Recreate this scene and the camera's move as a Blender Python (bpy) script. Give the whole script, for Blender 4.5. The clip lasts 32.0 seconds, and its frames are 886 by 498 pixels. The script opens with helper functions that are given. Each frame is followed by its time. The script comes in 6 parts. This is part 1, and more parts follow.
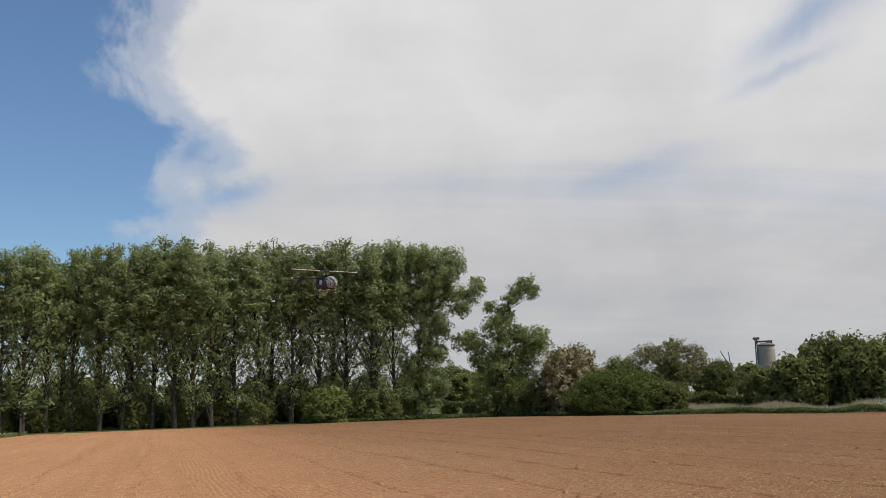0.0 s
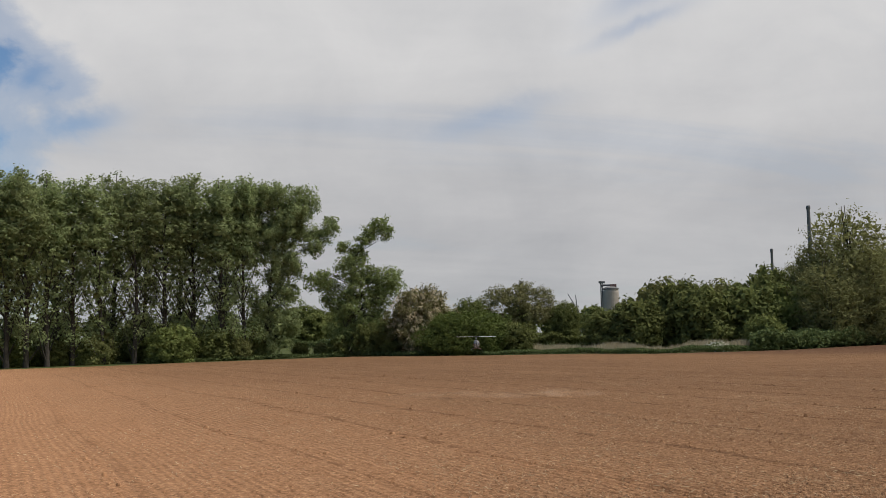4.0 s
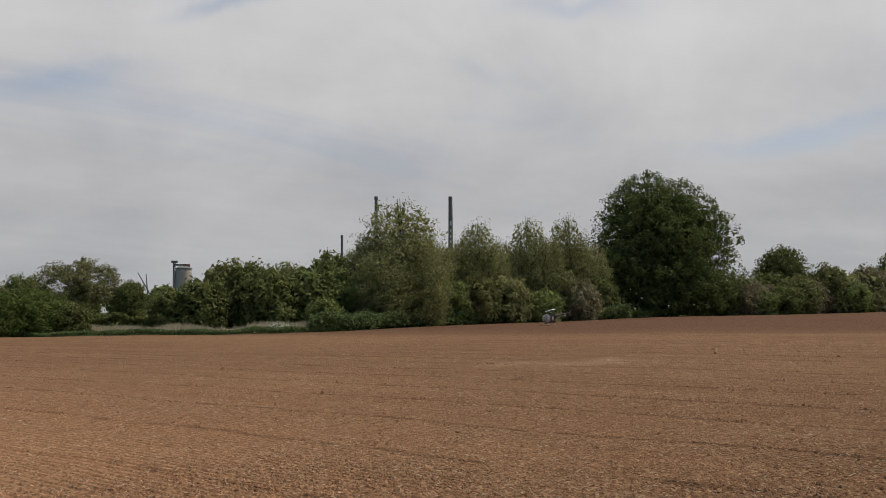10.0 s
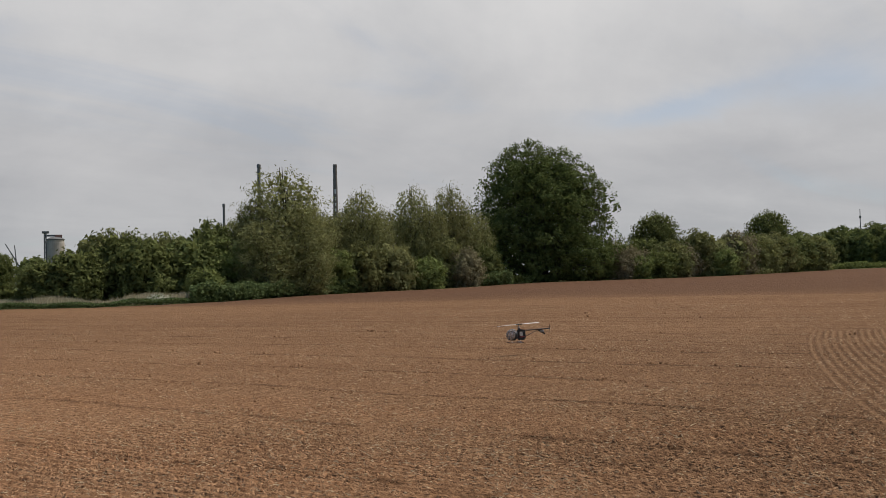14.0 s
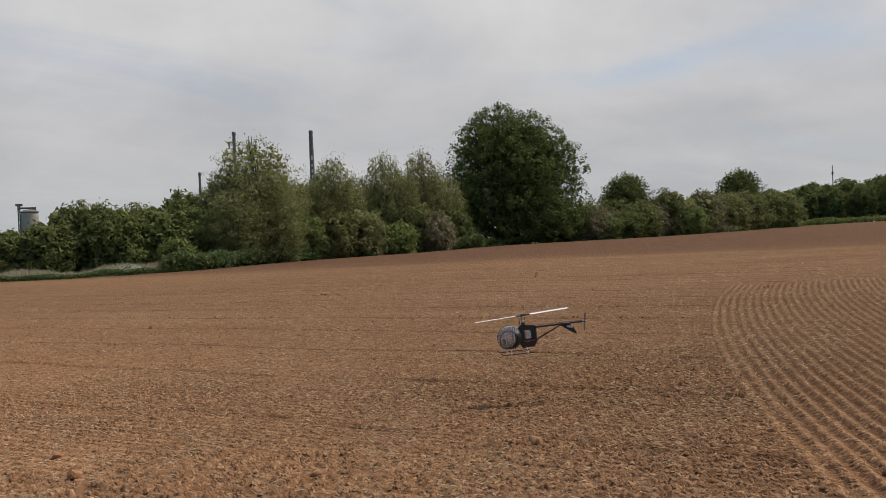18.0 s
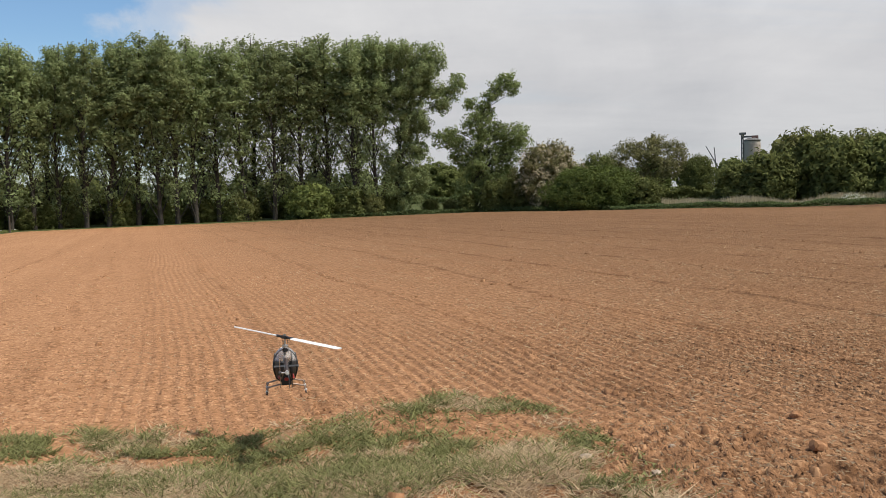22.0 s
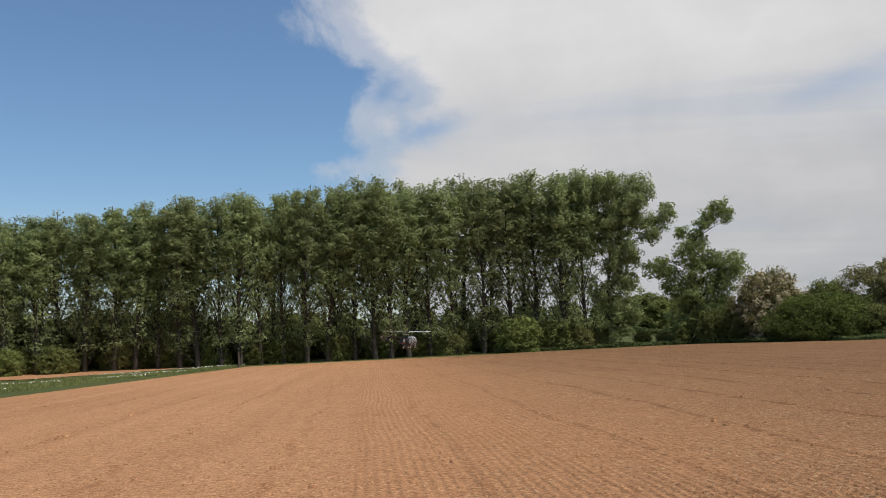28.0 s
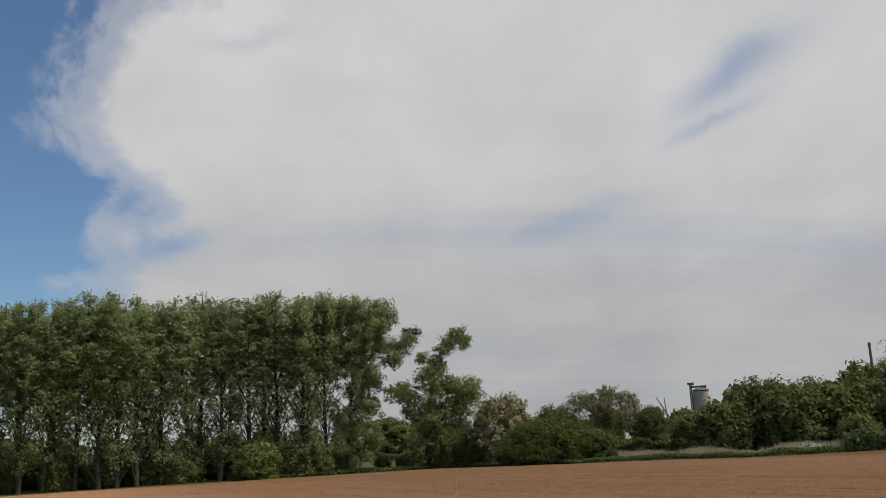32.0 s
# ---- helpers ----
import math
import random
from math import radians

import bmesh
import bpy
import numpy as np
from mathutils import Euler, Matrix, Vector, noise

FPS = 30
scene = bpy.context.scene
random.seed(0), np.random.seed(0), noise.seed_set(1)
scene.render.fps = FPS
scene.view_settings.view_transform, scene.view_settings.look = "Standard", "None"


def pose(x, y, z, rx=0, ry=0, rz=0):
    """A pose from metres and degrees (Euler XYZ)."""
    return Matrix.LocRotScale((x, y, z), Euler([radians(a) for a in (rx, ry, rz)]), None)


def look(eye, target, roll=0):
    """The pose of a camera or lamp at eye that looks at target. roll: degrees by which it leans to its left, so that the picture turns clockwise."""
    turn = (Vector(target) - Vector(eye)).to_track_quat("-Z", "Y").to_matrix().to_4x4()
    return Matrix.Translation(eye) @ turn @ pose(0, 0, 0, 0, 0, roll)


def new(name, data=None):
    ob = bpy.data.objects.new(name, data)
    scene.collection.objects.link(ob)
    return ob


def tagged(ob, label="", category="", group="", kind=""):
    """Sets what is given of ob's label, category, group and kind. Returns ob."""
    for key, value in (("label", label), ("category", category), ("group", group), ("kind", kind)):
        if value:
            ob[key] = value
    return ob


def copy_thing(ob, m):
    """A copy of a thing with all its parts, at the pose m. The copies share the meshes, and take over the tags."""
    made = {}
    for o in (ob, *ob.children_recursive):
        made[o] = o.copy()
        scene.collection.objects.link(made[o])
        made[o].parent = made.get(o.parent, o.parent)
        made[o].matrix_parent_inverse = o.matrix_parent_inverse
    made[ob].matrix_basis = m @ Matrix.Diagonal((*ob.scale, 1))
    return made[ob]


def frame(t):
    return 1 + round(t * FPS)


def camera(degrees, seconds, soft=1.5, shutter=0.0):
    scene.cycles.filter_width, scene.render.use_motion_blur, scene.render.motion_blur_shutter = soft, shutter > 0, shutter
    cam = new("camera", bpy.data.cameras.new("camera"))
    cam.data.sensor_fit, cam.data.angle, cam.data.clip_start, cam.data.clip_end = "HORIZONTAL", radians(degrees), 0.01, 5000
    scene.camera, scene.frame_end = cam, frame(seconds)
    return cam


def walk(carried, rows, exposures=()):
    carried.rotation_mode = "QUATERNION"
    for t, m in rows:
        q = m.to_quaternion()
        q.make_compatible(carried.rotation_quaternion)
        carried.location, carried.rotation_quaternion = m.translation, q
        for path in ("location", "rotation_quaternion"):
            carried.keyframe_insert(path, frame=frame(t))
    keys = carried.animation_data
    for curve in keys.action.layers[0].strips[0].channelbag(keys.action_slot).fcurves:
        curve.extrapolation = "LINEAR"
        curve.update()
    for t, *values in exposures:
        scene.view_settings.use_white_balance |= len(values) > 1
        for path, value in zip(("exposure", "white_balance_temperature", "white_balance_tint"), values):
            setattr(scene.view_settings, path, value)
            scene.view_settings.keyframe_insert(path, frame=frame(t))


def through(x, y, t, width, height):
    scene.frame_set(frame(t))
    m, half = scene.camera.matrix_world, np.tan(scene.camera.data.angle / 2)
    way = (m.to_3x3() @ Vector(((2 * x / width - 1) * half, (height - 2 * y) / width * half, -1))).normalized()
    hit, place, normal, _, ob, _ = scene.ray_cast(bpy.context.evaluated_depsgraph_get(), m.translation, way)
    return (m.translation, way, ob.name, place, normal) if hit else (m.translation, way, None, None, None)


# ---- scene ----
cam = camera(51.01, 32.0, soft=0.85)
# seconds, place, and yaw, pitch, roll of the camera, held at eye height by someone who turns and shifts about
PATH = [
    (0.0, -1.095, 0.662, 1.664, -1.11, 9.00, 1.12), (0.5, -1.000, 0.708, 1.677, -0.11, 9.24, 1.42),
    (1.0, -0.877, 0.704, 1.678, -0.26, 9.20, 1.35), (1.5, -0.782, 0.691, 1.681, -0.59, 8.89, 1.17),
    (2.0, -0.720, 0.722, 1.685, -1.57, 8.46, 1.68), (2.5, -0.685, 0.791, 1.680, -3.63, 7.68, 1.74),
    (4.5, -0.585, 1.059, 1.673, -12.52, 4.79, 1.04), (5.0, -0.557, 1.031, 1.672, -15.57, 4.83, 1.62),
    (5.5, -0.504, 0.999, 1.672, -18.71, 4.85, 2.31), (6.0, -0.402, 0.953, 1.665, -21.55, 4.60, 2.81),
    (6.5, -0.291, 0.821, 1.676, -23.64, 4.32, 2.20), (7.0, -0.242, 0.644, 1.680, -25.66, 4.65, 1.60),
    (7.5, -0.137, 0.505, 1.697, -27.20, 4.71, 1.00), (8.0, -0.035, 0.409, 1.709, -29.11, 4.43, 0.34),
    (8.5, -0.030, 0.363, 1.715, -31.26, 4.40, 0.09), (9.0, -0.030, 0.356, 1.712, -33.07, 4.22, 0.18),
    (9.5, 0.008, 0.365, 1.704, -34.45, 4.03, 0.27), (10.0, 0.022, 0.354, 1.703, -35.71, 3.75, 0.37),
    (10.5, 0.024, 0.348, 1.701, -36.71, 3.41, 0.52), (11.0, 0.023, 0.336, 1.702, -37.55, 3.06, 0.66),
    (11.5, 0.029, 0.344, 1.698, -38.13, 2.58, 0.71), (12.0, 0.056, 0.327, 1.694, -38.66, 2.03, 0.71),
    (12.5, 0.049, 0.227, 1.695, -39.66, 1.60, 0.90), (13.0, -0.057, 0.112, 1.695, -41.11, 1.50, 1.38),
    (13.5, -0.060, 0.036, 1.694, -42.03, 1.41, 1.41), (14.0, -0.039, -0.025, 1.703, -42.72, 1.68, 1.17),
    (14.5, -0.032, -0.060, 1.706, -43.35, 1.75, 0.73), (15.0, -0.018, -0.116, 1.707, -44.11, 1.69, 0.56),
    (15.5, 0.016, -0.233, 1.695, -44.85, 1.29, 0.62), (17.5, -0.239, -1.489, 1.690, -45.58, -0.38, 2.13),
    (18.0, -0.220, -1.678, 1.676, -43.96, -0.57, 2.40), (18.5, -0.071, -1.772, 1.692, -40.21, -1.19, 2.47),
    (19.0, 0.117, -1.739, 1.713, -35.34, -1.94, 2.11), (19.5, 0.120, -1.552, 1.707, -31.36, -2.24, 1.50),
    (20.0, 0.095, -1.306, 1.710, -27.73, -2.37, 1.09), (20.5, 0.186, -1.099, 1.697, -22.68, -2.74, 1.22),
    (21.0, 0.254, -0.877, 1.714, -15.76, -3.20, 1.45), (21.5, 0.178, -0.641, 1.685, -8.73, -3.58, 1.06),
    (22.0, 0.069, -0.419, 1.687, -1.68, -3.53, 1.42), (22.5, 0.040, -0.204, 1.670, 3.76, -3.09, 1.63),
    (23.0, 0.000, -0.001, 1.692, 8.04, -2.66, 1.76), (23.5, -0.119, 0.199, 1.678, 10.62, -2.00, 1.80),
    (24.0, -0.170, 0.312, 1.686, 11.76, -1.44, 2.15), (24.5, -0.149, 0.319, 1.691, 13.02, -0.66, 1.84),
    (25.0, -0.133, 0.311, 1.690, 13.63, -0.05, 1.91), (25.5, -0.124, 0.306, 1.694, 13.65, 0.74, 2.17),
    (27.5, -0.112, 0.288, 1.698, 11.97, 3.90, 2.20), (28.0, -0.115, 0.291, 1.701, 11.07, 5.05, 2.15),
    (28.5, -0.113, 0.288, 1.706, 9.07, 6.13, 2.22), (29.0, -0.108, 0.290, 1.700, 6.65, 7.04, 2.33),
    (29.5, -0.112, 0.254, 1.705, 4.39, 7.90, 2.62), (30.0, -0.104, 0.213, 1.706, 2.46, 8.75, 2.74),
    (30.5, -0.094, 0.160, 1.709, 0.60, 9.77, 2.58), (31.0, -0.114, 0.130, 1.701, -1.20, 10.76, 2.55),
    (31.5, -0.123, 0.116, 1.704, -2.98, 11.50, 2.50), (32.0, -0.112, 0.137, 1.703, -4.65, 11.97, 2.48),
]
walk(cam, [(t, pose(x, y, z, 90 + pitch, roll, yaw)) for t, x, y, z, yaw, pitch, roll in PATH],
     exposures=[(0, 0.2), (2.5, 0.1), (6, 0.05), (9, -0.03), (13, 0.03), (18, 0.14), (19.5, 0.2), (21.5, 0.4), (23, 0.43), (25.5, 0.34), (28, 0.22), (31, 0.03), (32, -0.06)])

# ---- sky and sun ----
SUN_YAW, SUN_HEIGHT = -105.0, 61.0


def polar(yaw, d, z=0.0):
    a = radians(yaw)
    return Vector((-math.sin(a) * d, math.cos(a) * d, z))


def link(tree, a, b):
    tree.links.new(a, b)


def node(tree, kind, **values):
    n = tree.nodes.new(kind)
    for key, value in values.items():
        if key in n.inputs:
            n.inputs[key].default_value = value
    return n


def maths(tree, op, a, b=None, c=None, clamp=False):
    n = tree.nodes.new("ShaderNodeMath")
    n.operation, n.use_clamp = op, clamp
    for i, v in enumerate((a, b, c)):
        if v is None:
            continue
        if isinstance(v, (int, float)):
            n.inputs[i].default_value = v
        else:
            tree.links.new(v, n.inputs[i])
    return n.outputs[0]


def ramp(tree, fac, stops, mode="LINEAR"):
    n = tree.nodes.new("ShaderNodeValToRGB")
    n.color_ramp.interpolation = mode
    el = n.color_ramp.elements
    while len(el) < len(stops):
        el.new(0.5)
    for e, (p, c) in zip(el, stops):
        e.position = p
        e.color = (*c, 1) if len(c) == 3 else c
    tree.links.new(fac, n.inputs[0])
    return n.outputs[0]


def noise_tex(tree, vec, scale, detail=4.0, rough=0.55, distortion=0.0, out="Fac"):
    n = tree.nodes.new("ShaderNodeTexNoise")
    n.inputs["Scale"].default_value = scale
    n.inputs["Detail"].default_value = detail
    n.inputs["Roughness"].default_value = rough
    n.inputs["Distortion"].default_value = distortion
    tree.links.new(vec, n.inputs["Vector"])
    return n.outputs[out]


def mix_rgb(tree, fac, a, b, mode="MIX"):
    n = tree.nodes.new("ShaderNodeMix")
    n.data_type, n.blend_type = "RGBA", mode
    for i, v in ((0, fac), (6, a), (7, b)):
        if isinstance(v, (int, float)):
            n.inputs[i].default_value = v
        elif isinstance(v, tuple):
            n.inputs[i].default_value = (*v, 1)
        else:
            tree.links.new(v, n.inputs[i])
    return n.outputs[2]


def build_sky():
    world = bpy.data.worlds.new("sky")
    world.use_nodes = True
    scene.world = world
    t = world.node_tree
    t.nodes.clear()
    out = t.nodes.new("ShaderNodeOutputWorld")
    co = t.nodes.new("ShaderNodeTexCoord").outputs["Generated"]
    sky = t.nodes.new("ShaderNodeTexSky")
    sky.sky_type, sky.sun_disc = "NISHITA", False
    sky.sun_elevation, sky.sun_rotation = radians(SUN_HEIGHT), radians(-SUN_YAW)
    sky.air_density, sky.dust_density, sky.ozone_density = 1.0, 0.25, 3.2
    blue = t.nodes.new("ShaderNodeBackground")
    blue.inputs["Strength"].default_value = 0.09
    link(t, mix_rgb(t, 1.0, sky.outputs[0], (0.9, 1.0, 1.06), "MULTIPLY"), blue.inputs["Color"])
    sep = t.nodes.new("ShaderNodeSeparateXYZ")
    link(t, co, sep.inputs[0])
    x, y, z = sep.outputs
    # a thin sheet of cloud, flattened overhead
    lift = maths(t, "ADD", maths(t, "MAXIMUM", z, 0.0), 0.16)
    flat = t.nodes.new("ShaderNodeCombineXYZ")
    link(t, maths(t, "DIVIDE", x, lift), flat.inputs[0])
    link(t, maths(t, "DIVIDE", y, lift), flat.inputs[1])
    fine = noise_tex(t, flat.outputs[0], 1.3, 9, 0.56, 0.35)
    streak = t.nodes.new("ShaderNodeMapping")
    streak.inputs["Rotation"].default_value = (0, 0, radians(-28))
    streak.inputs["Scale"].default_value = (0.45, 1.5, 1)
    link(t, flat.outputs[0], streak.inputs["Vector"])
    bands = noise_tex(t, streak.outputs[0], 1.1, 7, 0.55, 0.5)
    yaw = maths(t, "MULTIPLY", maths(t, "ARCTAN2", maths(t, "MULTIPLY", x, -1.0), y), 180 / math.pi)
    height = maths(t, "MULTIPLY", maths(t, "ARCSINE", z), 180 / math.pi)
    # the ragged end of the bank of cloud: its bearing at each height
    ends = [(0, 16), (9.5, 15.8), (10.4, 16.6), (11.3, 15.2), (12.6, 15.6), (14.2, 14.6), (15.2, 14.6), (16.6, 15.8), (18, 17.2), (20.2, 18.6), (23, 17.6), (26, 15.2), (40, 11)]
    rim = ramp(t, maths(t, "DIVIDE", height, 40.0), [(e / 40, (v / 30,) * 3) for e, v in ends])
    inward = maths(t, "SUBTRACT", maths(t, "MULTIPLY", rim, 30.0), yaw)
    curls = noise_tex(t, co, 8.5, 10, 0.6, 0.3)
    edge = maths(t, "ADD", maths(t, "MULTIPLY", inward, 0.15), maths(t, "MULTIPLY", maths(t, "SUBTRACT", curls, 0.5), 2.5))
    bank = ramp(t, maths(t, "ADD", edge, 0.3), [(0.0, (0, 0, 0)), (0.45, (0.5, 0.5, 0.5)), (1.0, (1, 1, 1))], "EASE")
    thick = ramp(t, bands, [(0.28, (0.85, 0.85, 0.85)), (0.46, (1, 1, 1))], "EASE")
    haze = ramp(t, z, [(0.0, (1, 1, 1)), (0.17, (0.0, 0.0, 0.0))], "EASE")
    cover = maths(t, "MULTIPLY", bank, maths(t, "MAXIMUM", thick, haze))
    # thin places in the sheet, where the blue shows
    puffs = noise_tex(t, co, 6.0, 9, 0.6, 0.4)
    height = maths(t, "ADD", height, maths(t, "ADD", maths(t, "MULTIPLY", maths(t, "SUBTRACT", fine, 0.5), 3.0), maths(t, "MULTIPLY", maths(t, "SUBTRACT", puffs, 0.5), 4.0)))
    for y0, e0, wide, tall, slope, deep in ((-13.4, 13.0, 3.6, 0.7, -0.18, 0.33), (-24, 20.9, 3.6, 1.2, -0.32, 0.55), (-57, 10.1, 5.0, 0.7, -0.05, 0.3), (-22.5, 18.3, 3.0, 0.5, -0.25, 0.35), (-66, 10.5, 4.0, 1.4, 0.0, 0.25), (-44, 18.4, 4.0, 0.6, 0.0, 0.25), (7, 25.2, 3.0, 0.6, -0.1, 0.2), (11.6, 12.3, 2.2, 0.8, -0.1, 0.7), (14.2, 15.0, 0.9, 0.8, 0.0, 0.7)):
        u = maths(t, "SUBTRACT", yaw, y0)
        v = maths(t, "SUBTRACT", maths(t, "SUBTRACT", height, e0), maths(t, "MULTIPLY", u, slope))
        q = maths(t, "ADD", maths(t, "POWER", maths(t, "DIVIDE", u, wide), 2.0), maths(t, "POWER", maths(t, "ABSOLUTE", maths(t, "DIVIDE", v, tall)), 2.0))
        cover = maths(t, "MULTIPLY", cover, maths(t, "SUBTRACT", 1.0, maths(t, "MULTIPLY", maths(t, "EXPONENT", maths(t, "MULTIPLY", q, -1.0)), deep)))
    cover = maths(t, "MAXIMUM", cover, maths(t, "MULTIPLY", haze, 0.45), clamp=True)
    tone = ramp(t, z, [(0.0, (0.432, 0.44, 0.452)), (0.12, (0.477, 0.477, 0.487)), (0.3, (0.602, 0.598, 0.6)), (1.0, (0.72, 0.72, 0.71))])
    soft = ramp(t, maths(t, "ADD", maths(t, "MULTIPLY", fine, 0.4), maths(t, "ADD", maths(t, "MULTIPLY", bands, 0.25), maths(t, "MULTIPLY", puffs, 0.35))), [(0.37, (0.86, 0.868, 0.886)), (0.62, (1.09, 1.084, 1.078))])
    cloud = t.nodes.new("ShaderNodeBackground")
    link(t, mix_rgb(t, 1.0, tone, soft, "MULTIPLY"), cloud.inputs["Color"])
    m = t.nodes.new("ShaderNodeMixShader")
    link(t, cover, m.inputs[0])
    link(t, blue.outputs[0], m.inputs[1])
    link(t, cloud.outputs[0], m.inputs[2])
    link(t, m.outputs[0], out.inputs[0])


build_sky()
sun = new("sun", bpy.data.lights.new("sun", "SUN"))
sun.data.energy, sun.data.angle, sun.data.color = 3.0, radians(0.6), (1.0, 0.95, 0.87)
sun.matrix_world = look(polar(SUN_YAW, 60 * math.cos(radians(SUN_HEIGHT)), 60 * math.sin(radians(SUN_HEIGHT))), (0, 0, 0))
scene.view_settings.exposure = 0.0


# ---- materials ----
def material(name):
    m = bpy.data.materials.new(name)
    m.use_nodes = True
    t = m.node_tree
    b = t.nodes["Principled BSDF"]
    return m, t, b


def plain(name, colour, rough=0.6, metal=0.0, vary=0.12, scale=8.0, bump=0.0):
    m, t, b = material(name)
    co = t.nodes.new("ShaderNodeTexCoord").outputs["Object"]
    n = noise_tex(t, co, scale, 6, 0.6)
    lo, hi = [tuple(min(1, c * (1 + s * vary)) for c in colour) for s in (-1.5, 1.5)]
    link(t, ramp(t, n, [(0.3, lo), (0.7, hi)]), b.inputs["Base Color"])
    b.inputs["Roughness"].default_value, b.inputs["Metallic"].default_value = rough, metal
    if bump:
        k = node(t, "ShaderNodeBump", Strength=0.6, Distance=bump)
        link(t, noise_tex(t, co, scale * 4, 6, 0.65), k.inputs["Height"])
        link(t, k.outputs[0], b.inputs["Normal"])
    return m


def foliage(name, dark, light, through=0.35, rough=0.7):
    """Leaves: each its own green, with light passing through."""
    m, t, b = material(name)
    rnd = t.nodes.new("ShaderNodeNewGeometry").outputs["Random Per Island"]
    tree_rnd = t.nodes.new("ShaderNodeObjectInfo").outputs["Random"]
    co = t.nodes.new("ShaderNodeTexCoord").outputs["Object"]
    patch = noise_tex(t, co, 0.55, 3, 0.6)
    f = maths(t, "ADD", maths(t, "MULTIPLY", rnd, 0.5), maths(t, "MULTIPLY", patch, 0.55))
    col = ramp(t, f, [(0.15, dark), (0.85, light)])
    hsv = t.nodes.new("ShaderNodeHueSaturation")
    link(t, maths(t, "ADD", maths(t, "MULTIPLY", tree_rnd, 0.014), 0.499), hsv.inputs["Hue"])
    link(t, maths(t, "ADD", maths(t, "MULTIPLY", tree_rnd, 0.3), 0.97), hsv.inputs["Value"])
    hsv.inputs["Saturation"].default_value = 0.88
    link(t, col, hsv.inputs["Color"])
    b.inputs["Roughness"].default_value = rough
    b.inputs["Specular IOR Level"].default_value = 0.04
    link(t, hsv.outputs[0], b.inputs["Base Color"])
    tl = t.nodes.new("ShaderNodeBsdfTranslucent")
    link(t, hsv.outputs[0], tl.inputs["Color"])
    mx = t.nodes.new("ShaderNodeMixShader")
    mx.inputs[0].default_value = through
    link(t, b.outputs[0], mx.inputs[1])
    link(t, tl.outputs[0], mx.inputs[2])
    link(t, mx.outputs[0], t.nodes["Material Output"].inputs[0])
    return m


def cells(t, vec, scale):
    """Crumbs of earth: rounded height and a number for each."""
    n = t.nodes.new("ShaderNodeTexVoronoi")
    n.inputs["Scale"].default_value = scale
    link(t, vec, n.inputs["Vector"])
    sep = t.nodes.new("ShaderNodeSeparateColor")
    link(t, n.outputs["Color"], sep.inputs[0])
    return n.outputs["Distance"], sep.outputs[0]


